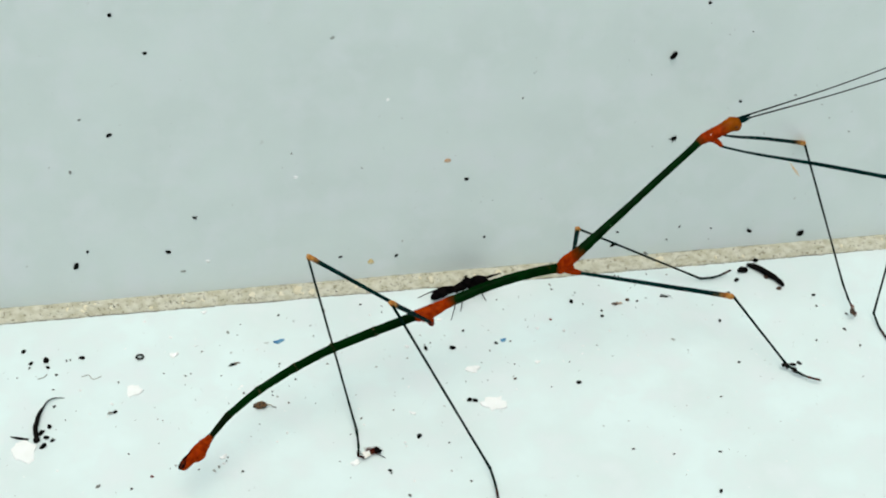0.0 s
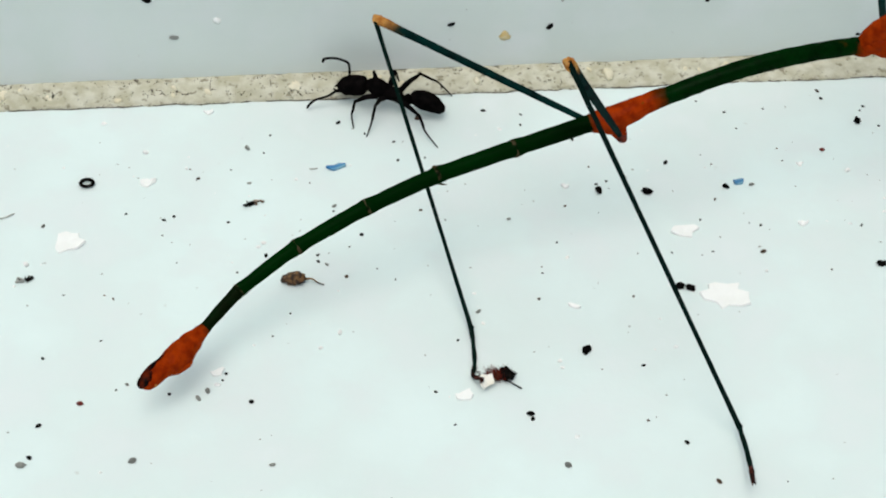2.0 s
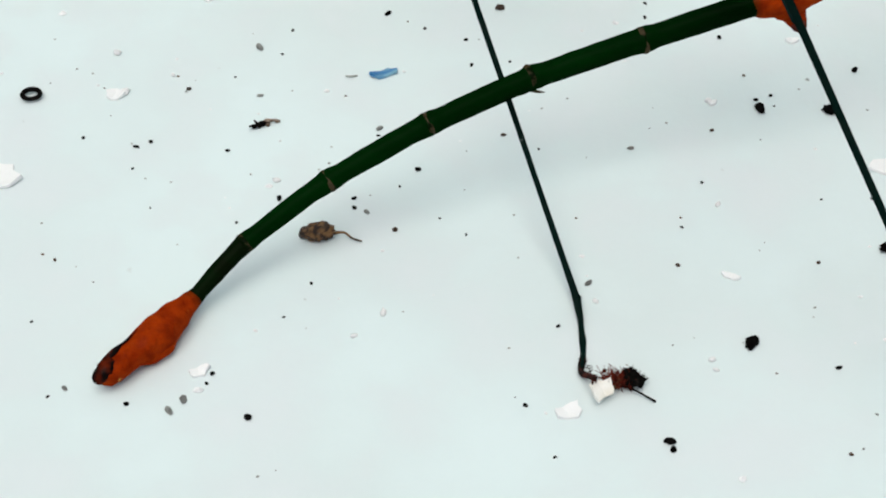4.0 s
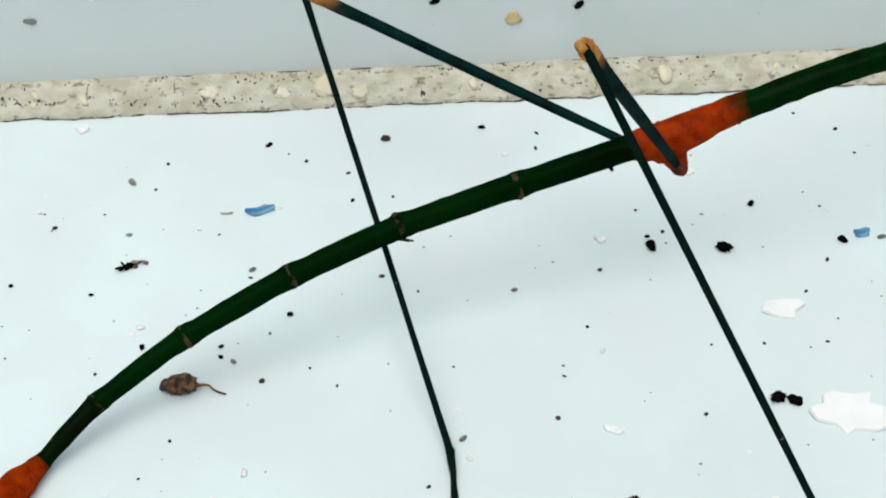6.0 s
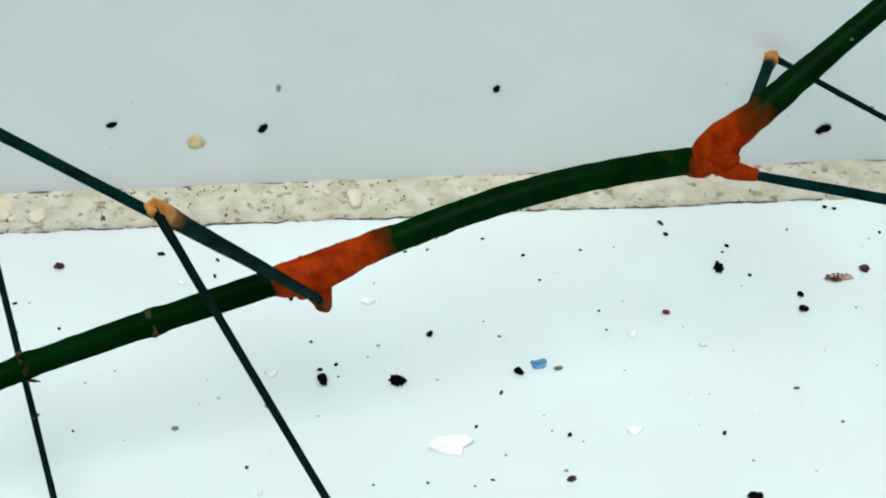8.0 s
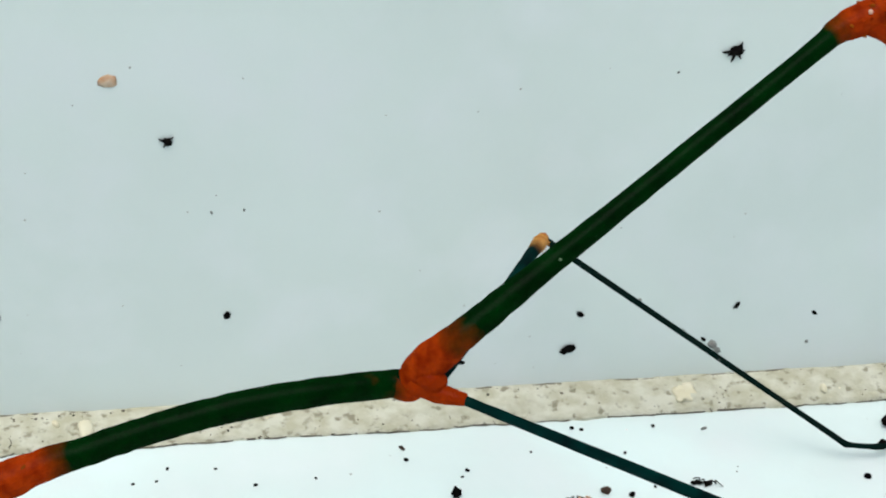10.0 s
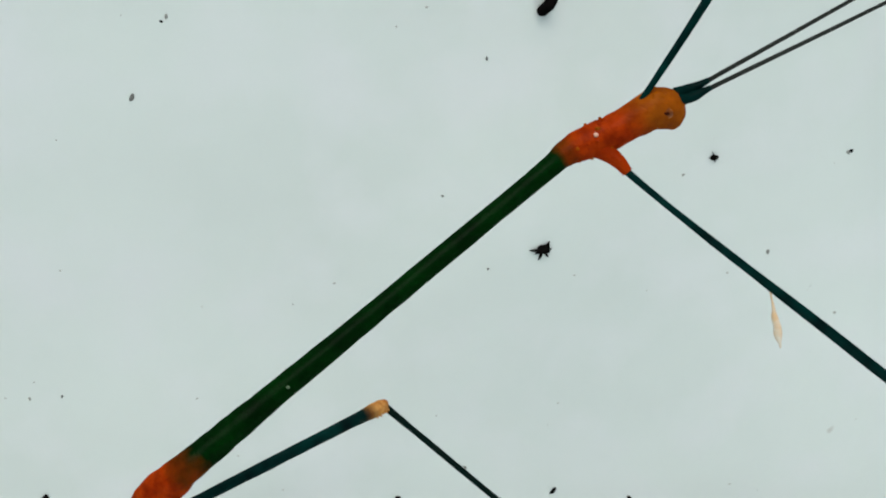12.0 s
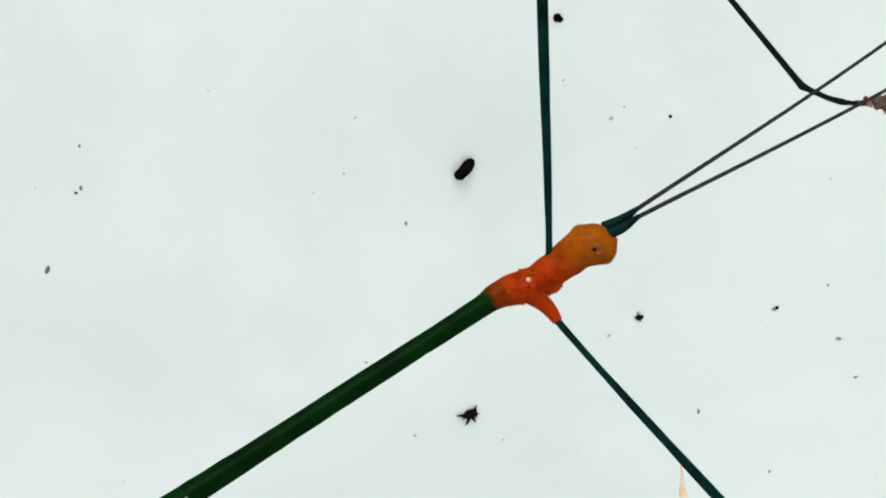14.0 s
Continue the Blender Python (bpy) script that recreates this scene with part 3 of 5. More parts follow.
# Where the ankle stands, where the knee tends to and which way the foot points at each time.
STANCE = {
    "near_hind": (
        (0.0, (3.20, -4.44, 0.13), (1.83, -3.70, 2.83), (0, -1, 0)),
        (0.5, (3.22, -4.45, 0.11), (1.85, -3.66, 2.81), (0, -1, 0)),
        (1.0, (3.23, -4.46, 0.10), (1.88, -3.57, 2.78), (0, -1, 0)),
        (1.5, (3.24, -4.47, 0.10), (1.91, -3.41, 2.72), (0, -1, 0)),
        (2.5, (3.34, -4.52, 0.10), (2.07, -3.16, 2.60), (0, -1, 0)),
        (5, (3.33, -4.55, 0.08), (2.01, -2.97, 2.43), (0, -1, 0)),
        (6.3, (3.33, -4.56, 0.07), (1.98, -3.00, 2.41), (0, -1, 0)),
        (7.5, (3.31, -4.56, 0.07), (1.87, -3.02, 2.37), (0, -1, 0)),
        (7.7, (3.31, -4.56, 0.07), (1.87, -3.02, 2.37), (0, -1, 0)),
    ),
    "far_hind": (
        (0.0, (1.38, -3.35, 0.06), (0.92, -0.75, 1.31), (-0.1, -1, 0)),
        (0.5, (1.38, -3.34, 0.06), (0.88, -0.73, 1.27), (-0.1, -1, 0)),
        (1.0, (1.38, -3.33, 0.06), (0.85, -0.71, 1.24), (-0.1, -1, 0)),
        (1.5, (1.38, -3.32, 0.06), (0.81, -0.70, 1.22), (-0.1, -1, 0)),
        (2.5, (1.40, -3.26, 0.05), (0.75, -0.64, 1.19), (-0.1, -1, 0)),
        (5, (1.41, -3.22, 0.05), (0.70, -0.60, 1.14), (-0.1, -1, 0)),
        (6.3, (1.41, -3.18, 0.06), (0.73, -0.53, 1.11), (-0.1, -1, 0)),
        (7.5, (1.38, -3.15, 0.07), (0.72, -0.48, 1.08), (-0.1, -1, 0)),
        (7.7, (1.38, -3.15, 0.07), (0.72, -0.48, 1.08), (-0.1, -1, 0)),
    ),
    "near_mid": (
        (0.0, (8.21, -2.91, 0.12), (7.47, -2.07, 0.92), (0.7, -0.7, 0)),
        (0.5, (8.21, -2.91, 0.12), (7.47, -2.07, 0.91), (0.7, -0.7, 0)),
        (1.0, (8.23, -2.91, 0.13), (7.50, -2.06, 0.92), (0.7, -0.7, 0)),
        (1.5, (8.23, -2.92, 0.12), (7.58, -2.01, 0.93), (0.7, -0.7, 0)),
        (2.5, (8.22, -2.93, 0.12), (7.66, -1.95, 0.91), (0.7, -0.7, 0)),
        (5, (8.22, -2.93, 0.12), (7.69, -1.94, 0.91), (0.7, -0.7, 0)),
        (6.3, (8.22, -2.93, 0.12), (7.67, -1.94, 0.91), (0.7, -0.7, 0)),
        (7.5, (8.22, -2.93, 0.12), (7.62, -1.96, 0.89), (0.7, -0.7, 0)),
        (7.7, (8.22, -2.93, 0.12), (7.62, -1.96, 0.89), (0.7, -0.7, 0)),
        (9.8, (8.13, -3.51, 0.12), (7.39, -2.49, 0.63), (0.7, -0.7, 0)),
        (10.0, (8.12, -3.50, 0.12), (7.37, -2.43, 0.52), (0.7, -0.7, 0)),
        (10.5, (8.06, -3.47, 0.12), (7.26, -2.44, 0.49), (0.7, -0.7, 0)),
        (11.0, (7.97, -3.42, 0.12), (7.04, -2.49, 0.44), (0.7, -0.7, 0)),
        (11.5, (7.82, -3.34, 0.12), (6.91, -2.38, 0.45), (0.7, -0.7, 0)),
        (14.0, (7.58, -3.20, 0.14), (6.58, -2.65, 0.88), (0.7, -0.7, 0)),
    ),
    "far_mid": (
        (0.0, (7.46, -0.64, 0.06), (5.32, -0.58, 1.26), (1.0, 0.1, 0.2)),
        (0.5, (7.49, -0.65, 0.06), (5.34, -0.55, 1.22), (1.0, 0.1, 0.2)),
        (1.0, (7.52, -0.66, 0.06), (5.36, -0.49, 1.20), (1.0, 0.1, 0.2)),
        (1.5, (7.54, -0.67, 0.06), (5.37, -0.36, 1.15), (1.0, 0.1, 0.2)),
        (2.5, (7.71, -0.73, 0.06), (5.48, -0.23, 0.93), (1.0, 0.1, 0.2)),
        (5, (7.74, -0.74, 0.06), (5.52, -0.08, 0.86), (1.0, 0.1, 0.2)),
        (6.3, (7.75, -0.74, 0.05), (5.55, -0.08, 0.92), (1.0, 0.1, 0.2)),
        (7.5, (7.76, -0.75, 0.05), (5.60, -0.11, 1.02), (1.0, 0.1, 0.2)),
        (7.7, (7.76, -0.75, 0.05), (5.60, -0.11, 1.02), (1.0, 0.1, 0.2)),
        (9.8, (7.77, -0.81, 0.07), (5.74, -0.38, 1.43), (1.0, 0.1, 0.2)),
        (10.0, (7.75, -0.81, 0.13), (5.73, -0.35, 1.49), (1.0, 0.1, 0.2)),
        (10.5, (7.74, -0.86, 0.19), (5.76, -0.45, 1.64), (1.0, 0.1, 0.2)),
        (11.0, (7.70, -0.64, 0.16), (5.80, -0.54, 1.76), (1.0, 0.1, 0.2)),
        (11.5, (7.65, -0.56, 0.19), (5.81, -0.59, 1.86), (1.0, 0.1, 0.2)),
        (12.0, (7.60, -0.60, 0.17), (5.81, -0.71, 1.88), (1.0, 0.1, 0.2)),
        (12.5, (7.56, -0.63, 0.17), (5.91, -0.55, 2.02), (1.0, 0.1, 0.2)),
        (13.0, (7.40, -0.73, 0.12), (6.00, -0.70, 2.17), (1.0, 0.1, 0.2)),
        (13.1, (7.94, -0.09, 0.97), (5.95, -0.49, 2.39), (1.0, 0.0, 0.2)),
        (13.2, (7.29, -0.86, 1.21), (5.56, -0.34, 2.91), (1.0, 0.0, 0.2)),
        (13.3, (7.03, -0.83, 1.88), (5.22, -0.72, 3.57), (1.0, 0.0, -0.2)),
        (13.4, (6.50, -0.06, 3.18), (4.40, -0.93, 4.18), (0.8, 0.0, -0.6)),
        (13.5, (6.14, -0.06, 3.71), (4.04, -1.17, 4.41), (0.95, 0.0, -0.3)),
        (13.6, (5.65, -0.06, 4.27), (3.88, -1.77, 4.58), (0.95, 0.0, -0.3)),
        (13.7, (5.48, -0.06, 4.60), (3.71, -1.80, 4.59), (0.95, 0.0, -0.3)),
        (13.8, (5.08, -0.06, 4.84), (3.63, -2.05, 4.60), (0.95, 0.0, -0.3)),
        (13.9, (3.80, -1.55, 5.66), (3.39, -0.45, 3.47), (0.95, 0.0, -0.3)),
        (14.0, (3.70, -1.56, 5.84), (3.13, -0.83, 3.53), (0.95, 0.0, -0.3)),
    ),
    "near_fore": (
        (0.0, (10.00, -1.93, 0.14), (10.09, -1.90, 2.79), (0.1, -1.0, 0.0)),
        (0.5, (10.00, -1.93, 0.13), (10.08, -1.93, 2.79), (0.1, -1.0, 0.0)),
        (1.0, (9.99, -1.93, 0.13), (10.08, -1.95, 2.78), (0.1, -1.0, 0.0)),
        (1.5, (9.99, -1.93, 0.13), (10.11, -1.97, 2.78), (0.1, -1.0, 0.0)),
        (2.5, (9.99, -1.94, 0.13), (10.08, -2.02, 2.78), (0.1, -1.0, 0.0)),
        (5, (9.99, -1.94, 0.13), (10.06, -2.02, 2.78), (0.1, -1.0, 0.0)),
        (6.3, (9.99, -1.94, 0.13), (10.04, -2.02, 2.78), (0.1, -1.0, 0.0)),
        (7.5, (9.99, -1.94, 0.13), (10.01, -2.00, 2.78), (0.1, -1.0, 0.0)),
        (7.7, (9.99, -1.94, 0.13), (10.01, -2.00, 2.78), (0.1, -1.0, 0.0)),
        (9.8, (11.14, -3.29, 0.11), (9.92, -1.88, 1.98), (0.6, -0.8, 0.0)),
        (10.5, (11.04, -3.22, 0.24), (9.95, -1.82, 2.22), (0.6, -0.8, 0.0)),
        (11.0, (10.93, -3.20, 0.17), (9.78, -1.89, 2.17), (0.6, -0.8, 0.0)),
        (11.5, (10.76, -3.17, 0.14), (9.56, -1.91, 2.14), (0.6, -0.8, 0.0)),
        (12.0, (10.58, -3.17, 0.12), (9.25, -1.84, 1.99), (0.6, -0.8, 0.0)),
        (12.5, (10.49, -3.21, 0.11), (9.20, -1.71, 1.87), (0.6, -0.8, 0.0)),
        (13.0, (10.48, -3.39, 0.10), (9.15, -1.70, 1.65), (0.6, -0.8, 0.0)),
        (13.5, (10.41, -3.49, 0.10), (9.04, -1.80, 1.61), (0.6, -0.8, 0.0)),
        (14.0, (10.34, -3.51, 0.10), (8.97, -1.86, 1.64), (0.6, -0.8, 0.0)),
    ),
    "far_fore": (
        (0.0, (9.62, -1.41, 0.36), (9.08, -0.08, 2.24), (0.0, -1.0, 0.0)),
        (0.5, (9.63, -1.41, 0.36), (9.11, -0.08, 2.25), (0.0, -1.0, 0.0)),
        (1.0, (9.63, -1.41, 0.36), (9.18, -0.08, 2.27), (0.0, -1.0, 0.0)),
        (1.5, (9.91, -1.68, 0.36), (9.25, -0.11, 2.05), (0.0, -1.0, 0.0)),
        (2.5, (9.92, -1.66, 0.36), (9.34, -0.08, 2.07), (0.0, -1.0, 0.0)),
        (5, (10.36, -1.48, 0.36), (9.47, -0.08, 2.10), (0.0, -1.0, 0.0)),
        (6.3, (10.57, -1.31, 0.36), (9.45, -0.08, 2.09), (0.0, -1.0, 0.0)),
        (7.5, (9.53, -0.23, 0.36), (9.47, -1.60, 2.33), (0.0, -1.0, 0.0)),
        (7.7, (9.51, -0.23, 0.36), (9.47, -1.60, 2.33), (0.0, -1.0, 0.0)),
        (9.8, (8.75, -0.08, 1.39), (9.75, -0.80, 3.45), (1.0, 0.0, -0.1)),
        (10.5, (8.93, -0.08, 2.27), (9.48, -0.80, 4.49), (1.0, 0.0, -0.1)),
        (11.0, (8.90, -0.08, 2.46), (9.39, -0.80, 4.69), (1.0, 0.0, -0.1)),
        (11.5, (8.95, -0.08, 3.03), (8.99, -0.80, 5.32), (1.0, 0.0, -0.1)),
        (12.0, (8.90, -0.28, 3.84), (8.07, -0.80, 6.03), (1.0, 0.0, -0.1)),
        (12.5, (8.38, -0.61, 5.01), (6.45, -0.80, 6.42), (1.0, 0.0, -0.1)),
        (12.8, (8.26, -0.30, 5.85), (5.92, -0.59, 6.17), (1.0, 0.0, -0.1)),
        (13.0, (8.25, -0.30, 5.80), (5.91, -0.60, 6.12), (1.0, 0.0, -0.1)),
        (13.2, (8.46, -0.40, 5.90), (6.02, -0.63, 6.18), (1.0, 0.0, -0.1)),
        (13.4, (8.60, -0.50, 6.00), (6.11, -0.66, 6.23), (1.0, 0.0, -0.1)),
        (13.5, (8.63, -0.65, 5.90), (5.98, -0.61, 6.18), (1.0, 0.0, -0.1)),
        (13.6, (8.62, -0.64, 5.47), (6.10, -0.65, 6.24), (1.0, 0.0, -0.1)),
        (13.7, (8.45, -0.64, 5.04), (6.46, -0.78, 6.37), (1.0, 0.0, -0.1)),
        (13.8, (8.42, -0.74, 5.02), (6.45, -0.75, 6.38), (1.0, 0.0, -0.1)),
        (13.9, (8.42, -0.65, 4.90), (6.57, -0.80, 6.42), (1.0, 0.0, -0.1)),
        (14.0, (8.39, -0.63, 4.81), (6.64, -0.80, 6.45), (1.0, 0.0, -0.1)),
    ),
}
# The body's drift from its first stance: seconds, shift in centimetres, turn in radians about BODY_CENTRE.
BODY_CENTRE = Vector((4.6, -1.8, 1.5))
BODY_PATH = (
    (0.0, -0.073, -0.357, 0.294, -0.006, 0.037, 0.030),
    (0.5, -0.087, -0.315, 0.260, -0.004, 0.037, 0.025),
    (1.0, -0.076, -0.259, 0.205, -0.003, 0.035, 0.024),
    (1.5, -0.032, -0.161, 0.106, -0.002, 0.035, 0.023),
    (2.5, 0.037, 0.039, 0.011, -0.000, 0.001, 0.005),
    (5.0, 0.052, 0.183, -0.129, 0.001, -0.004, -0.004),
    (6.3, 0.036, 0.181, -0.145, -0.005, -0.006, -0.006),
    (7.5, -0.015, 0.163, -0.138, -0.005, -0.004, -0.008),
    (7.7, -0.015, 0.163, -0.138, -0.005, -0.004, -0.008),
    (9.8, -0.062, -0.067, 0.081, -0.011, 0.029, -0.041),
    (10.0, -0.045, -0.067, 0.069, -0.022, 0.021, -0.061),
    (10.5, -0.082, -0.112, 0.196, 0.001, 0.018, -0.082),
    (11.0, -0.166, -0.115, 0.383, -0.003, 0.033, -0.066),
    (11.5, -0.236, -0.101, 0.488, 0.016, 0.014, -0.046),
    (12.0, -0.370, -0.089, 0.496, 0.013, -0.008, -0.033),
    (12.5, -0.284, 0.079, 0.603, -0.001, 0.004, -0.030),
    (13.0, -0.317, 0.084, 0.580, 0.001, 0.031, -0.066),
    (13.5, -0.422, 0.127, 0.705, 0.005, 0.065, -0.109),
    (14.0, -0.502, 0.182, 0.822, 0.005, 0.086, -0.138),
)


def body_pose(row):
    _, x, y, z, a, b, c = row
    turn = Vector((a, b, c))
    m = Matrix.Rotation(turn.length, 4, turn.normalized()) if turn.length > 1e-6 else Matrix.Identity(4)
    return Matrix.Translation((BODY_CENTRE + Vector((x, y, z))) * CM) @ m @ Matrix.Translation(-BODY_CENTRE * CM)


def at_time(rows, t):
    """Rows of a time and values, read between two of them."""
    if t <= rows[0][0]:
        return rows[0][1:]
    for a, b in zip(rows, rows[1:]):
        if a[0] <= t <= b[0]:
            s = (t - a[0]) / (b[0] - a[0])
            return tuple(Vector(p) * (1 - s) + Vector(q) * s if isinstance(p, (tuple, Vector)) else p * (1 - s) + q * s for p, q in zip(a[1:], b[1:]))
    return rows[-1][1:]


def bend(hip, ankle, hint, thigh, shin):
    """The knee of a leg of two stiff pieces, nearest to hint, and the ankle that it can reach."""
    way = ankle - hip
    far = min(way.length, (thigh + shin) * 0.995)
    way.normalize()
    along = (thigh * thigh - shin * shin + far * far) / (2 * far)
    out = (hint - hip) - way * (hint - hip).dot(way)
    return hip + way * along + out.normalized() * math.sqrt(max(thigh * thigh - along * along, 0.0)), hip + way * far


def aimed(a, b, hinge):
    """A pose at a (centimetres) with its z axis towards b and its x axis along the hinge."""
    z = (b - a).normalized()
    x = (hinge - z * hinge.dot(z)).normalized()
    y = z.cross(x)
    m = Matrix((x, y, z)).transposed().to_4x4()
    m.translation = a * CM
    return m


LEG_TIMES = [0.0, 0.5, 1.0, 1.5, 2.5, 5.0, 6.3, 7.5, 7.7, 9.8, 10.0, 10.5, 11.0, 11.5, 12.0, 12.5, 12.8, 13.0, 13.1, 13.2, 13.3, 13.4, 13.5, 13.6, 13.7, 13.8, 13.9, 14.0]


def leg_poses(name):
    """The rows of thigh and shin in the insect's own space."""
    hip0, thigh, shin = LEGS[name][:3]
    thighs, shins = [], []
    for t in LEG_TIMES:
        drift = body_pose((t, *at_time(BODY_PATH, t)))
        inside = drift.inverted()
        hip = drift @ (Vector(hip0) * CM) / CM
        ankle, hint, toes = (Vector(p) for p in at_time(STANCE[name], t))
        if name == "far_mid" and t > 13.05:  # the hip gives a little as the leg is flung up
            hip += (hint - hip).normalized() * max(0.0, (hint - hip).length - thigh * 0.998)
        knee, foot = bend(hip, ankle, hint, thigh, shin)
        thighs.append((t, inside @ aimed(hip, knee, (knee - hip).cross(Vector((0, 1, 0.2))))))
        shins.append((t, inside @ aimed(knee, foot, toes.cross(foot - knee))))
    return thighs, shins


def build_leg(name):
    hip, thigh, shin, thick, long, lean = LEGS[name]
    fore = "fore" in name
    curve = 0.03 if fore else 0.0
    spots = [(0, curve * math.sin(math.pi * min(s / 0.35, 1)), s * thigh) for s in (0, 0.1, 0.25, 0.5, 0.78, 0.87, 0.92, 0.955, 0.99)]
    girth = (0.6, 0.55, 0.7, 0.92, 0.96, 1.02, 1.16, 1.26, 1.12) if fore else (0.72, 0.78, 0.86, 0.96, 1.02, 1.10, 1.20, 1.30, 1.14)
    upper = segment("femur", spots, [thick * f for f in girth], LEG_SKIN, "dark blue-green thigh", 12, 0.06, 2, 4, tints=(0, 0, 0, 0, 0, 0.15, 0.5, 0.9, 1))
    knee = bmesh.new()
    blob(knee, (0, 0.0, thigh * 0.985), (thick * 1.25, thick * 1.2, thick * 1.5), rough=0.35, seed=thigh, detail=3)
    for k in range(5):  # small spines below the knee
        a = Vector((thick * 0.4 * (k - 2) * 0.5, thick * (0.9 + 0.1 * (k % 2)), thigh * (0.945 + 0.012 * k)))
        tube(knee, [a * 1.0, a + Vector((0.0, thick * 0.35, -0.004)), a + Vector((0, thick * 0.6, 0.006 * (k % 2)))], (thick * 0.22, thick * 0.16, 0.003), 5, 2)
    part("knee", knee, KNEE, upper, "ochre knee")
    if name == "near_fore":  # a shred of old skin on a hair
        hang = [Vector((0, 0, 1.03)) + Vector((-0.56, 0.38, 0.74)) * d for d in (0.0, 0.07, 0.14, 0.20, 0.27, 0.35)]
        part("shred", tube(bmesh.new(), hang, (0.004, 0.005, 0.010, 0.030, 0.027, 0.009), 8, 4, 0.6, 6, 0.6), SHRED, upper, "pale dry shred hanging from the thigh")
    lower = bmesh.new()
    tube(lower, [(0, 0, shin * s) for s in (0.0, 0.03, 0.1, 0.4, 0.75, 0.95, 1.0)], [thick * f for f in (0.62, 0.66, 0.58, 0.55, 0.52, 0.58, 0.7)], 8, 4, 0.10, 5)
    lower = part("tibia", lower, DARK_SHIN, insect, "thin blackish shin")
    if name == "far_mid":
        bits = bmesh.new()
        for k, (h, x, y, r) in enumerate(((0.53, 0.0, 0.044, 0.032), (0.55, 0.015, 0.036, 0.024), (0.30, 0.01, 0.025, 0.012), (0.44, -0.01, 0.02, 0.010))):
            blob(bits, (x, y, shin * h), (r * 0.8, r * 0.7, r), rough=0.5, seed=k)
        part("crumb", bits, GREY_DUST, lower, "grey crumbs stuck to the shin")
    way = Vector((0, math.sin(radians(lean)), math.cos(radians(lean)))) * long
    bow = Vector((0, -math.cos(radians(lean)), math.sin(radians(lean)))) * 0.045
    start = Vector((0, 0, shin))
    foot = bmesh.new()
    spots = [start, start + way * 0.22 + bow * 0.6, start + way * 0.45 + bow, start + way * 0.65 + bow * 0.9, start + way * 0.82 + bow * 0.5, start + way + Vector((0.10 if name == "far_hind" else 0.0, 0, 0))]
    blob(foot, start, (thick * 0.72, thick * 0.72, thick * 0.85), rough=0.3, seed=2)
    tube(foot, spots[:5], [thick * f for f in (0.60, 0.52, 0.56, 0.46, 0.40)], 8, 4, 0.35, 6)
    foot = part("tarsus", foot, DARK_SHIN, lower, "blackish jointed foot")
    claw = bmesh.new()
    tube(claw, spots[3:], [thick * f for f in (0.46, 0.52, 0.50)], 8, 4, 0.5, 9)
    for side in (-1, 1):
        out = way.cross(bow).normalized() * side
        tube(claw, [spots[-1], spots[-1] + way.normalized() * 0.02 + out * 0.012, spots[-1] + way.normalized() * 0.035 + out * 0.010], (0.010, 0.007, 0.003), 5, 2)
    for k in range(14):  # short hairs
        a = spots[3] + (spots[5] - spots[3]) * (k / 13)
        tube(claw, [a, a + way.cross(bow).normalized() * (0.022 if k % 2 else -0.022) + bow * 0.3 * (k % 3 - 1)], (0.004, 0.002), 4, 1)
    blob(claw, spots[-1], (0.018, 0.018, 0.014), rough=0.4)
    part("claw", claw, TARSUS, foot)
    if name in ("far_fore", "near_mid"):  # dirt that clings to the foot
        for k in range(9):
            bits = bmesh.new()
            r = (0.042, 0.030, 0.020)[k % 3]
            blob(bits, spots[(0, 1)[k % 2] if name == "near_mid" else (5, 4)[k % 2]] + Vector((0.02 * (k % 3 - 1), 0.018 * (k % 4 - 1.5), 0.016 * (k % 5 - 2))), (r, r * 0.8, r * 0.7), (40 * k, 25 * k, 0), 0.7, k)
            part("crumb", bits, SOIL if name == "near_mid" else (BROWN, BEIGE, FUZZ)[k % 3], foot, "crumb of dirt stuck to the foot")
    if name == "far_hind":
        worn = bmesh.new()
        blob(worn, start + Vector((0.0, -thick * 0.45, -0.02)), (thick * 0.4, thick * 0.3, 0.03), rough=0.6, seed=1)
        part("worn_patch", worn, GREY_DUST, lower, "pale worn patch")
    return upper, lower


def coxa(points, radii, seed):
    segment("coxa", points, radii, ORANGE, "orange hip", sides=18, rough=0.16, seed=seed, steps=3)


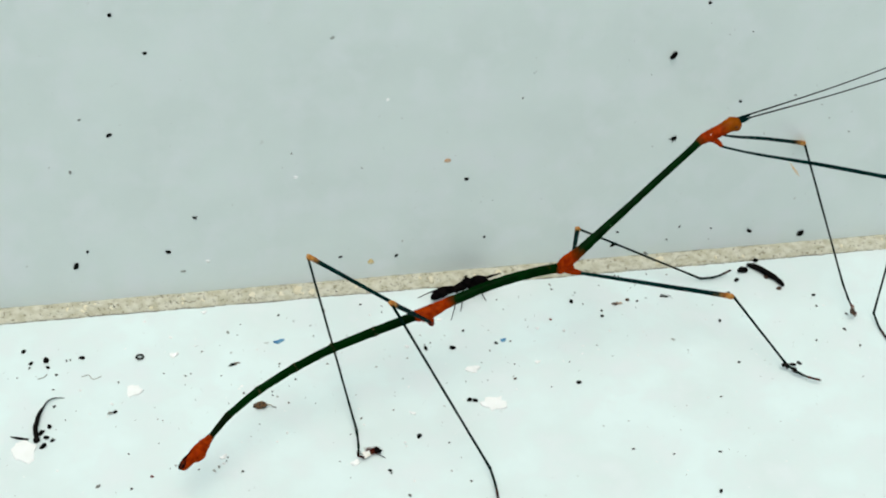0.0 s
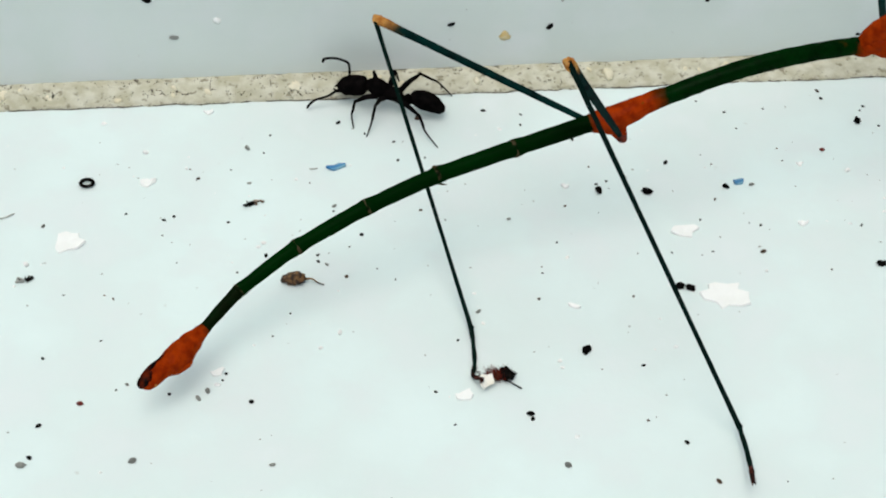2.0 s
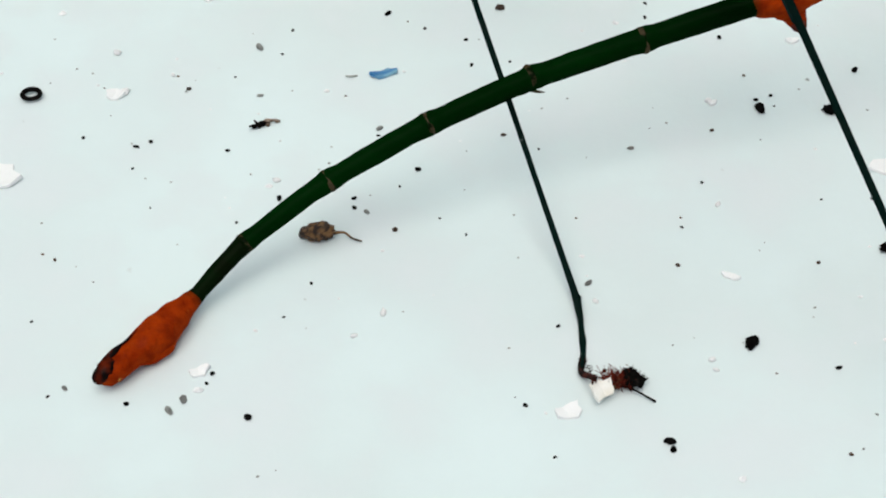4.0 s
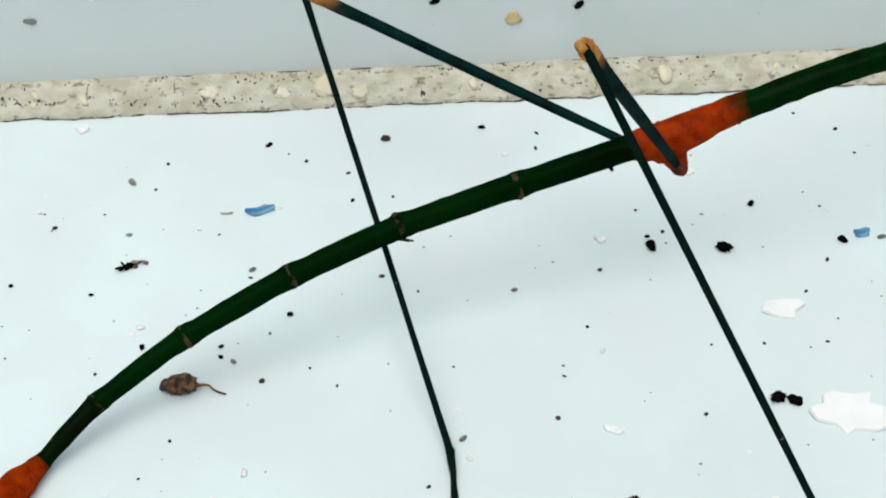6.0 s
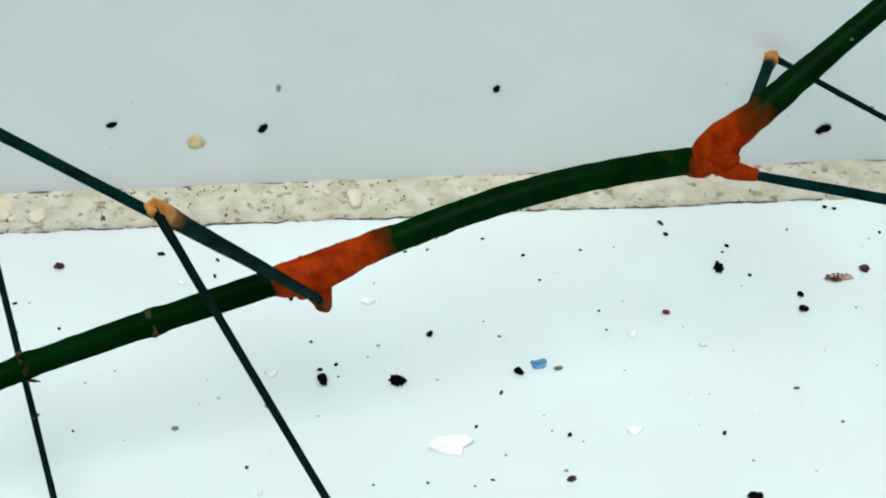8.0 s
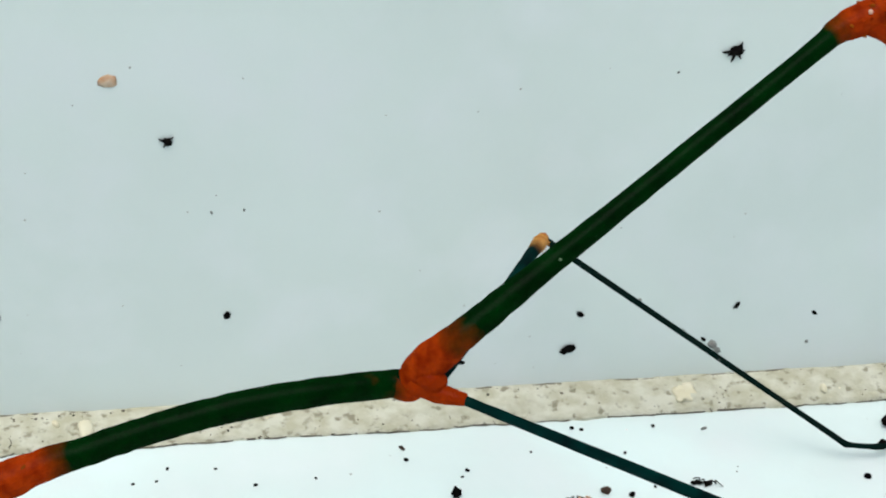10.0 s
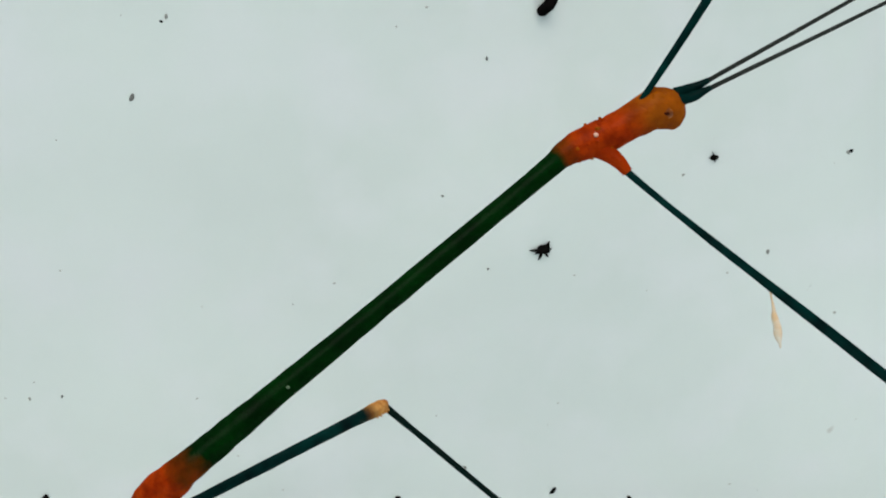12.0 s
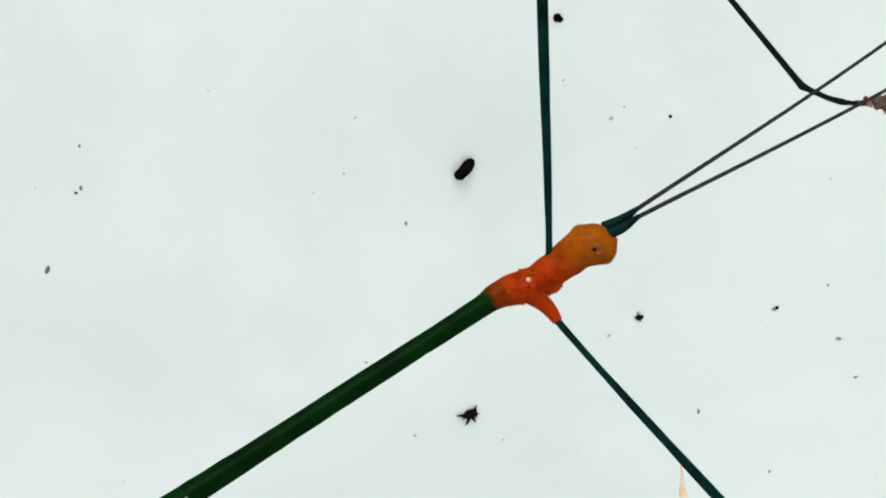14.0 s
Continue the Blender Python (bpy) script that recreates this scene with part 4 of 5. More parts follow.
def hips():
    h = {k: Vector(v[0]) for k, v in LEGS.items()}
    coxa((between(HIND_A, HIND_B, 0.2) + Vector((0, -0.03, -0.03)), h["near_hind"] + Vector((-0.02, 0.07, 0.03)), h["near_hind"] + Vector((0.01, -0.01, -0.005))), (0.098, 0.080, 0.050), 21)
    cap = bmesh.new()
    blob(cap, h["near_hind"] + Vector((0.012, -0.016, -0.014)), (0.044, 0.042, 0.042), (0, 0, 0), 0.2, 3)
    part("hip_cap", cap, HIP_CAP, insect, "brownish red hip cap")
    for k, (along, out, rise, long) in enumerate(((0.30, -0.072, 0.052, 0.026), (0.62, -0.050, 0.060, 0.022), (0.22, -0.088, 0.020, 0.018), (0.42, -0.082, 0.012, 0.016), (0.78, -0.045, 0.054, 0.014))):
        wart = bmesh.new()
        blob(wart, between(HIND_A, HIND_B, along) + Vector((0, out, rise)), (long, 0.009, 0.009), (0, -14 - 20 * (k % 2), 30 * k), 0.4, k)
        part("wart", wart, (KNEE, HEAD_OCHRE)[k % 2], insect, "small paler orange wart")
    coxa((between(HIND_A, HIND_B, 0.15) + Vector((0, 0.02, -0.03)), h["far_hind"] + Vector((0, 0.0, 0.02)), h["far_hind"]), (0.06, 0.05, 0.04), 22)
    coxa((between(MID_A, MID_B, 0.20) + Vector((0.0, -0.02, -0.02)), between(between(MID_A, MID_B, 0.1), h["near_mid"], 0.55) + Vector((0, -0.01, -0.01)), h["near_mid"] + Vector((0.01, 0, 0))), (0.078, 0.056, 0.034), 23)
    coxa((between(MID_A, MID_B, 0.3), h["far_mid"] + Vector((-0.03, 0.0, 0.02)), h["far_mid"] + Vector((0.02, 0.03, 0))), (0.07, 0.055, 0.042), 24)
    base = NECK + HEAD_WAY * 0.26
    coxa((base + Vector((-0.02, -0.03, -0.03)), between(base, h["near_fore"], 0.55), h["near_fore"]), (0.054, 0.040, 0.029), 25)
    coxa((base + Vector((0, 0.03, 0)), between(base, h["far_fore"], 0.6), h["far_fore"]), (0.07, 0.05, 0.036), 26)


hips()
LEG_PARTS = {name: build_leg(name) for name in LEGS}


# ------------------------------------------------------------------ the ant
ANT_PATH = (  # seconds, place on the floor in centimetres, heading in degrees
    (0.0, 3.40, -0.50, 14), (0.25, 4.2, -0.58, 5), (0.5, 4.75, -0.56, -5), (0.65, 4.72, -0.62, 60), (0.8, 4.35, -0.66, 110), (1.0, 3.90, -0.66, 97), (1.2, 3.47, -0.58, 128), (1.5, 2.66, -0.46, 168),
    (2.0, 0.96, -0.44, 161), (2.5, -0.56, -0.39, 161), (2.7, -1.26, -0.46, 164), (3.6, -4.2, -0.7, 175), (5.0, -9.0, -0.9, 180), (8.0, -19.0, -1.2, 180), (14.0, -38.0, -1.4, 180))
ant = thing("ant", "shiny black ant walking along the floor by the wall", "ant")
ANT_LEGS = []


def build_ant():
    head = part("head", tube(bmesh.new(), [(0.265, 0, 0.245), (0.30, 0, 0.245), (0.39, 0, 0.232), (0.48, 0, 0.205), (0.545, 0, 0.180)], (0.062, 0.094, 0.104, 0.092, 0.050), 16, 4, 0.05), ANT_BLACK, ant, "squarish black head")
    for side in (-1, 1):
        part("mandible", tube(bmesh.new(), [(0.50, side * 0.045, 0.18), (0.56, side * 0.05, 0.165), (0.60, side * 0.015, 0.16)], (0.02, 0.018, 0.006), 6, 3), ANT_BLACK, head)
        way = [(0.48, 0.05, 0.22), (0.55, 0.10, 0.20), (0.63, 0.14, 0.15), (0.73, 0.18, 0.12), (0.79, 0.21, 0.07), (0.81, 0.22, 0.03)]
        if side < 0:  # held up and bent forward
            way = [(0.46, -0.06, 0.24), (0.475, -0.12, 0.35), (0.51, -0.14, 0.39), (0.62, -0.14, 0.41), (0.72, -0.12, 0.40), (0.745, -0.11, 0.36)]
        part("feeler", tube(bmesh.new(), way, (0.014, 0.013, 0.014, 0.013, 0.014, 0.011), 6, 4), ANT_BLACK, head, "elbowed feeler")
    part("thorax", tube(bmesh.new(), [(0.28, 0, 0.235), (0.23, 0, 0.262), (0.16, 0, 0.262), (0.08, 0, 0.225), (0.0, 0, 0.205), (-0.06, 0, 0.180), (-0.10, 0, 0.150)], (0.030, 0.070, 0.090, 0.076, 0.070, 0.058, 0.030), 16, 4, 0.06), ANT_BLACK, ant)
    part("petiole", tube(bmesh.new(), [(-0.09, 0, 0.150), (-0.13, 0, 0.160), (-0.15, 0, 0.205), (-0.155, 0, 0.235)], (0.026, 0.038, 0.034, 0.014), 10, 3, 0.05), ANT_BLACK, ant)
    part("petiole_stalk", tube(bmesh.new(), [(-0.13, 0, 0.145), (-0.17, 0, 0.135), (-0.21, 0, 0.165)], (0.026, 0.020, 0.026), 8, 3), ANT_BLACK, ant)
    part("gaster", tube(bmesh.new(), [(-0.19, 0, 0.185), (-0.23, 0, 0.200), (-0.31, 0, 0.195), (-0.40, 0, 0.165), (-0.48, 0, 0.118), (-0.51, 0, 0.095)], (0.040, 0.082, 0.098, 0.088, 0.056, 0.016), 16, 4, 0.04), ANT_BLACK, ant, "oval shiny abdomen")
    for side in (-1, 1):
        for k, (root, knee, ankle, toe) in enumerate(((0.15, (0.16, 0.17, 0.01), (0.16, 0.26, -0.10), (0.11, 0.33, -0.185)),
                                                      (0.07, (0.07, 0.15, 0.01), (0.09, 0.29, -0.11), (0.12, 0.40, -0.185)),
                                                      (-0.04, (-0.30, 0.14, -0.01), (-0.40, 0.24, -0.10), (-0.56, 0.32, -0.185))) if side > 0 else
                                                     ((0.17, (0.10, 0.15, 0.09), (0.14, 0.25, -0.10), (0.17, 0.30, -0.185)),
                                                      (0.06, (-0.04, 0.17, 0.13), (-0.06, 0.29, -0.08), (-0.09, 0.36, -0.185)),
                                                      (-0.03, (-0.17, 0.18, 0.16), (-0.31, 0.31, 0.0), (-0.43, 0.38, -0.185)))):
            hip = Vector((root, side * 0.045, 0.185))
            knee, ankle, toe = (Vector((v[0], side * v[1], v[2])) for v in (knee, ankle, toe))
            bm = bmesh.new()
            tube(bm, [(0, 0, 0), knee * 0.5 + Vector((0, 0, 0.02)), knee * 0.92, knee, knee * 0.4 + ankle * 0.6, ankle, toe], (0.032, 0.026, 0.016, 0.014, 0.014, 0.009, 0.006), 7, 3)
            leg = part("leg", bm, ANT_BLACK, ant, "thin bent black leg")
            leg.location = hip * CM
            ANT_LEGS.append((leg, hip, side, k))


build_ant()
ANT_SIZE = 0.94
for ob in ant.children_recursive:
    ob.data.transform(Matrix.Scale(ANT_SIZE, 4))


# ------------------------------------------------------------------ litter on the floor
def crumb_mesh(seed, mat, detail=2):
    bm = bmesh.new()
    rng = random.Random(seed)
    blob(bm, (0, 0, 0.55), (1.0, rng.uniform(0.65, 0.95), rng.uniform(0.5, 0.75)), (0, 0, 0), 0.5, seed, detail + 1, 2.2)
    if seed % 2:
        blob(bm, (rng.uniform(0.5, 0.9), rng.uniform(-0.4, 0.4), 0.4), (0.5, 0.4, 0.4), (0, 0, 0), 0.5, seed + 3, 1, 1.8)
    data = bpy.data.meshes.new("crumb")
    bm.to_mesh(data)
    bm.free()
    for face in data.polygons:
        face.use_smooth = True
    data.materials.append(mat)
    return data


BLACK_CRUMBS = [crumb_mesh(s, SOIL) for s in range(6)]
BROWN_CRUMBS = [crumb_mesh(s + 20, BROWN) for s in range(3)]
GREY_CRUMBS = [crumb_mesh(s + 30, GREY_DUST) for s in range(3)]
RED_CRUMBS = [crumb_mesh(40, RED_BIT)]
WHITE_CRUMBS = [crumb_mesh(s + 50, WHITE_CHIP, 1) for s in range(3)]


def crumb(rng, meshes, x, y, r, label, group, long=1.0, name="crumb", wall=False):
    ob = new(name, rng.choice(meshes))
    if wall:  # sticks to the wall: its height is y, its flat side lies on the paint
        ob.matrix_basis = Matrix.Translation(cm(x, -0.0, y)) @ pose(0, 0, 0, 90, 0, 0) @ pose(0, 0, 0, 0, 0, rng.uniform(0, 360))
    else:
        ob.matrix_basis = Matrix.Translation(cm(x, y, 0.0)) @ pose(0, 0, 0, 0, 0, rng.uniform(0, 360))
    ob.scale = (r * long, r, r * (0.45 if wall else 0.75))
    return tagged(ob, label, "crumb", group)


# Places and half-widths in centimetres.
BLACK_LEFT = ((-1.98, -4.336, 0.020), (2.3, -3.545, 0.042), (2.682, -1.674, 0.042), (3.103, -1.718, 0.046), (3.808, -1.694, 0.034), (3.17, -2.895, 0.042), (3.255, -2.925, 0.046), (3.336, -1.339, 0.026),
              (0.449, -0.59, 0.021), (1.784, -0.502, 0.022), (2.105, -0.728, 0.014), (2.125, -0.58, 0.013), (0.937, -0.893, 0.014), (0.957, -1.15, 0.015), (-1.087, -1.799, 0.016),
              (-0.537, -1.864, 0.012), (-0.221, -2.298, 0.021), (0.21, -2.319, 0.017), (0.212, -2.397, 0.015), (0.587, -2.094, 0.018), (1.774, -4.176, 0.030), (-0.343, -3.905, 0.021),
              (-0.971, -3.781, 0.016), (1.309, -1.957, 0.010), (2.914, -4.538, 0.022), (1.784, -4.226, 0.020), (1.5, -3.695, 0.012), (-0.567, -3.666, 0.012), (2.549, -0.965, 0.020), (0.477, -2.234, 0.010))
BLACK_RIGHT = ((4.918, -2.745, 0.036), (5.213, -0.873, 0.036), (4.959, -0.526, 0.016), (4.011, -0.665, 0.014), (5.658, -1.156, 0.022), (4.006, -2.207, 0.014), (4.875, -2.264, 0.015),
               (7.531, -2.629, 0.030), (7.508, -1.643, 0.032), (5.636, -1.286, 0.030), (9.24, -1.23, 0.030), (9.462, -2.109, 0.030), (9.583, -2.508, 0.022),
               (5.986, -4.413, 0.022), (7.023, -3.336, 0.020), (6.68, -4.46, 0.024), (5.406, -4.231, 0.020), (6.463, -5.218, 0.036), (8.542, -0.249, 0.050),
               (8.073, -0.708, 0.050), (8.36, -2.8, 0.045), (8.47, -2.78, 0.04), (9.2, -1.5, 0.024), (9.621, -1.749, 0.024), (8.922, -2.299, 0.018), (5.322, -0.664, 0.014), (5.393, -0.954, 0.012), (3.946, -2.531, 0.012), (6.291, -0.999, 0.020), (4.071, -0.905, 0.010))
BLACK_FAR_LEFT = ((-3.55, -0.93, 0.036), (-3.43, -1.22, 0.042), (-3.20, -1.18, 0.05), (-3.17, -1.34, 0.036), (-2.65, -1.19, 0.04), (-3.04, -1.52, 0.022), (-3.45, -1.32, 0.024), (-2.89, -1.22, 0.02), (-2.83, -1.21, 0.018), (-3.08, -1.84, 0.02), (-3.06, -2.21, 0.022), (-3.12, -2.63, 0.04), (-3.24, -2.75, 0.052), (-3.30, -2.89, 0.06), (-3.20, -3.02, 0.05), (-3.16, -2.85, 0.048), (-3.07, -2.92, 0.04), (-2.89, -2.52, 0.014), (-1.97, -3.34, 0.016), (-1.94, -4.03, 0.02), (-1.00, -1.76, 0.014), (-1.41, -1.70, 0.012), (-3.63, -1.51, 0.012))
BROWNISH = ((1.177, -0.576, 0.030), (3.956, -2.531, 0.026), (8.6, -0.7, 0.045), (1.992, -2.956, 0.014), (8.72, -1, 0.04), (-0.804, -1.28, 0.016))
GREYISH = ((-2.038, -4.404, 0.034), (-0.378, -0.894, 0.030), (1.484, -3.066, 0.022), (4.041, -1.683, 0.024), (0.281, -2.437, 0.02), (1.855, -1.983, 0.018), (6.636, -1.983, 0.03), (-2.411, -3.918, 0.03))
BLACK_FINE = ((-1.09, -1.99, 0.009), (2.77, -1.55, 0.014), (-0.23, -0.97, 0.01), (-0.52, -1.18, 0.009), (-0.17, -0.73, 0.011), (0.68, -0.76, 0.012), (0.84, -2.65, 0.01), (1.29, -3.37, 0.013), (1.07, -3.9, 0.013), (2.72, -3.74, 0.014), (-0.54, -3.6, 0.014), (1.2, -1.13, 0.01), (2.23, -2.3, 0.011), (3.42, -0.57, 0.011), (3.78, -0.49, 0.013), (5.28, -0.72, 0.01))
BLACK_STREWN = ((4.39, -1.38, 0.01), (3.5, -2.1, 0.011), (3.53, -2.5, 0.01), (4.48, -2.78, 0.01), (3.18, -2.49, 0.01), (2.89, -2.48, 0.009), (2.06, -2.66, 0.01), (3.49, -0.46, 0.014), (3.28, -0.58, 0.01), (4.38, -0.64, 0.012), (5.76, -0.53, 0.011), (6.08, -0.32, 0.018), (6.14, -0.34, 0.016), (6.36, -0.6, 0.014), (6.46, -0.94, 0.012), (6.62, -0.35, 0.014), (7.85, -0.99, 0.026), (-1.38, -3.71, 0.01), (1.19, -4.24, 0.011), (-1.53, -3.18, 0.01), (-0.03, -2.98, 0.01), (-0.46, -2.48, 0.01))
GREY_FINE = ((-0.36, -1.37, 0.016), (0.37, -1.72, 0.024), (-1.3, -3.66, 0.018), (-0.68, -3.77, 0.03), (5.39, -1.95, 0.016), (6.95, -0.41, 0.018), (-1.22, -4.42, 0.03), (-0.19, -4.53, 0.024), (1.99, -4.69, 0.03), (-2.1, -1.81, 0.022), (-0.75, -3.84, 0.026))
BROWN_FINE = ((2.36, -1.85, 0.013), (0.44, -2.59, 0.018), (1.11, -1.82, 0.016), (2.77, -2.98, 0.012), (2.64, -1.35, 0.01), (3.68, -1.85, 0.014), (4.38, -1.21, 0.01), (4.95, -0.41, 0.02), (6.14, -0.95, 0.035), (3.08, -4.92, 0.022), (-1.46, -2.72, 0.012), (2.66, -4.3, 0.012))
WHITE_FINE = ((-1.28, -0.9, 0.028), (-0.24, -2.14, 0.022), (0.36, -3.22, 0.024), (0.2, -3.38, 0.02), (2.07, -3.65, 0.022), (2.29, -2.49, 0.02), (0.05, -1.35, 0.018), (1.51, -3.2, 0.018), (2.38, -1.58, 0.028), (4.94, -1.55, 0.03), (3.93, -2.76, 0.016), (-0.91, -1.14, 0.018), (-1.2, -1.29, 0.034), (-2.2, -2.27, 0.03), (2.08, -3.72, 0.018), (0.53, -1.19, 0.012))
REDDISH = ((4.784, -1.256, 0.024), (-1.646, -3.83, 0.026))


def litter():
    rng = random.Random(5)
    for rows, meshes, label in ((BLACK_LEFT, BLACK_CRUMBS, "tiny black crumb of dirt on the white floor"), (BLACK_RIGHT, BLACK_CRUMBS, "tiny black crumb of dirt on the white floor"),
                                (BLACK_FAR_LEFT, BLACK_CRUMBS, "tiny black crumb of dirt on the white floor"), (BROWNISH, BROWN_CRUMBS, "tiny reddish-brown crumb on the white floor"),
                                (GREYISH, GREY_CRUMBS, "tiny grey crumb of dust on the white floor"), (REDDISH, RED_CRUMBS, "tiny dark red crumb on the white floor"),
                                (BLACK_FINE, BLACK_CRUMBS, "tiny black crumb of dirt on the white floor"), (BLACK_STREWN, BLACK_CRUMBS, "tiny black crumb of dirt on the white floor"),
                                (GREY_FINE, GREY_CRUMBS, "tiny grey crumb of dust on the white floor"), (BROWN_FINE, BROWN_CRUMBS, "tiny reddish-brown crumb on the white floor"),
                                (WHITE_FINE, WHITE_CRUMBS, "tiny white crumb of paint on the floor")):
        for x, y, r in rows:
            crumb(rng, meshes, x, y, r * 0.88, label, "crumbs on the floor", rng.uniform(0.95, 1.35))


litter()


def paint_flake(x, y, long, wide, turn, seed, mat=WHITE_CHIP, label="white flake of old paint lying on the floor", tilt=0.0, lift=0.0, corners=11):
    ob = mesh_object("paint_flake", flake(bmesh.new(), seed, long, wide, corners=corners), mat, False)
    ob.matrix_basis = Matrix.Translation(cm(x, y, lift)) @ pose(0, 0, 0, tilt, 0, turn)
    return tagged(ob, label, "paint flake", "paint flakes on the floor")


paint_flake(3.53, -3.02, 0.36, 0.30, -18, 3, label="large white flake of old paint on the floor", corners=15)
paint_flake(3.33, -2.23, 0.205, 0.16, 4, 8, label="wedge-shaped white flake of paint on the floor")
paint_flake(-0.61, -3.59, 0.11, 0.06, 22, 5)
paint_flake(1.28, -3.96, 0.135, 0.10, 24, 9)
paint_flake(-1.25, -1.31, 0.11, 0.09, -5, 12)
paint_flake(-0.73, -0.37, 0.08, 0.05, 10, 14)
paint_flake(2.4, -1.6, 0.06, 0.04, 0, 16)
paint_flake(2.27, -3.06, 0.10, 0.045, -28, 18)
paint_flake(-3.487, -3.099, 0.38, 0.44, 30, 21, label="large white flake of old paint on the floor", corners=13)
paint_flake(-1.876, -2.017, 0.24, 0.26, -20, 23)
paint_flake(4.37, -2.21, 0.08, 0.055, 0, 25)
paint_flake(4.53, -1.44, 0.06, 0.045, 0, 27)
paint_flake(3, -1.03, 0.09, 0.05, 5, 29)
paint_flake(1.465, -3.87, 0.14, 0.115, 30, 31, CREAM_CHIP, "thick cream flake beside the insect's foot", 16, 0.06)
paint_flake(0.41, -1.21, 0.155, 0.075, 16, 33, BLUE_CHIP, "narrow blue flake of paint on the floor")
paint_flake(3.93, -1.65, 0.085, 0.065, 10, 35, BLUE_CHIP, "small blue flake of paint on the floor")


def dry_leaf():
    leaf = thing("dry_leaf", "small curled brown dry leaf with a stalk", "leaf", cm(0.025, -2.623, 0))
    bm = bmesh.new()
    blob(bm, (-0.02, 0, 0.045), (0.098, 0.062, 0.050), (8, -10, -12), 0.34, 9, 3, 2.4)
    part("blade", bm, LEAF, leaf)
    part("stalk", tube(bmesh.new(), [(0.07, -0.015, 0.045), (0.13, -0.02, 0.05), (0.17, -0.045, 0.03), (0.225, -0.055, 0.01)], (0.012, 0.007, 0.006, 0.005), 6, 4, 0.2), LEAF, leaf)


dry_leaf()


def husk(x, y, turn, seed, mats, long, label):
    """A shrivelled husk: torn shells, each of several shreds, with bristles."""
    ob = thing("husk", label, "husk", cm(x, y, 0), "husks on the floor")
    ob.rotation_euler = (0, 0, radians(turn))
    rng = random.Random(seed)
    for k, mat in enumerate(mats):
        bm = bmesh.new()
        for j in range(5):
            u = (k - 0.5) * 0.5 + rng.uniform(-0.24, 0.24)
            blob(bm, (u * long, rng.uniform(-0.08, 0.08) * long, long * rng.uniform(0.06, 0.13)), (long * rng.uniform(0.10, 0.19), long * rng.uniform(0.05, 0.10), long * rng.uniform(0.04, 0.09)),
                 (rng.uniform(-30, 30), rng.uniform(-30, 30), rng.uniform(-50, 50)), 0.9, seed + k + j, 2, 2.4)
        part("shell", bm, mat, ob)
    for k in range(5):
        a = Vector((rng.uniform(-0.5, 0.5) * long, 0.0, long * 0.12))
        part("bristle", tube(bmesh.new(), [a, a + Vector((rng.uniform(-0.02, 0.02), rng.uniform(-0.02, 0.03), 0.012)), a + Vector((rng.uniform(-0.045, 0.045), rng.uniform(-0.035, 0.045), -long * 0.02))], (0.006, 0.005, 0.003), 5, 2, 0.3), SOIL, ob)


husk(-0.328, -1.642, 20, 4, (SOIL, BEIGE), 0.16, "shrivelled black and beige husk on the floor")
husk(5.955, -1.027, 10, 14, (BROWN, RUST), 0.17, "reddish-brown empty husk on the floor")
husk(-2.198, -2.462, 15, 24, (GREY_DUST, SOIL), 0.15, "pale husk with a dark end on the floor")
husk(6.773, -0.953, -12, 34, (SOIL, SOIL), 0.15, "flat dark seed husk on the floor")


def dead_bug():
    """Fuzzy remains clinging beside the far hind foot."""
    bug = thing("dead_bug", "fuzzy reddish-black remains of a dead bug on the floor", "dead insect", cm(1.57, -3.8, 0))
    part("body", blob(bmesh.new(), (0.06, 0.01, 0.045), (0.062, 0.048, 0.042), (0, 0, -18), 0.7, 3, 3, 2.4), SOIL, bug)
    part("husk", blob(bmesh.new(), (-0.03, 0.0, 0.03), (0.045, 0.032, 0.026), (0, 0, 12), 0.8, 5, 3, 2.6), LEAF, bug, "brown husk")
    rng = random.Random(8)
    for name, mat, count, spread in (("red_fuzz", FUZZ, 420, (-0.09, 0.06)), ("black_fuzz", SOIL, 120, (0.01, 0.11))):
        fuzz = bmesh.new()
        for k in range(count):
            a = Vector((rng.uniform(*spread), rng.gauss(0.0, 0.025), rng.uniform(0.02, 0.07)))
            b = a + Vector((rng.gauss(0, 0.02), rng.gauss(0.01, 0.025), rng.uniform(-0.01, 0.03)))
            tube(fuzz, [a, (a + b) / 2 + Vector((rng.gauss(0, 0.006), 0, 0.006)), b], (0.0018, 0.0018, 0.001), 4, 1)
        part("fuzz", fuzz, mat, bug, "reddish fuzz" if mat is FUZZ else "black fuzz")
    part("leg", tube(bmesh.new(), [(0.05, -0.04, 0.03), (0.10, -0.08, 0.03), (0.165, -0.12, 0.012)], (0.007, 0.006, 0.008), 6, 3, 0.3), SOIL, bug)


dead_bug()


def twig(points, radii, label, seed):
    ob = mesh_object("twig", tube(bmesh.new(), points, radii, 9, 5, 0.35, seed), SOIL)
    return tagged(ob, label, "twig", "twigs on the floor")


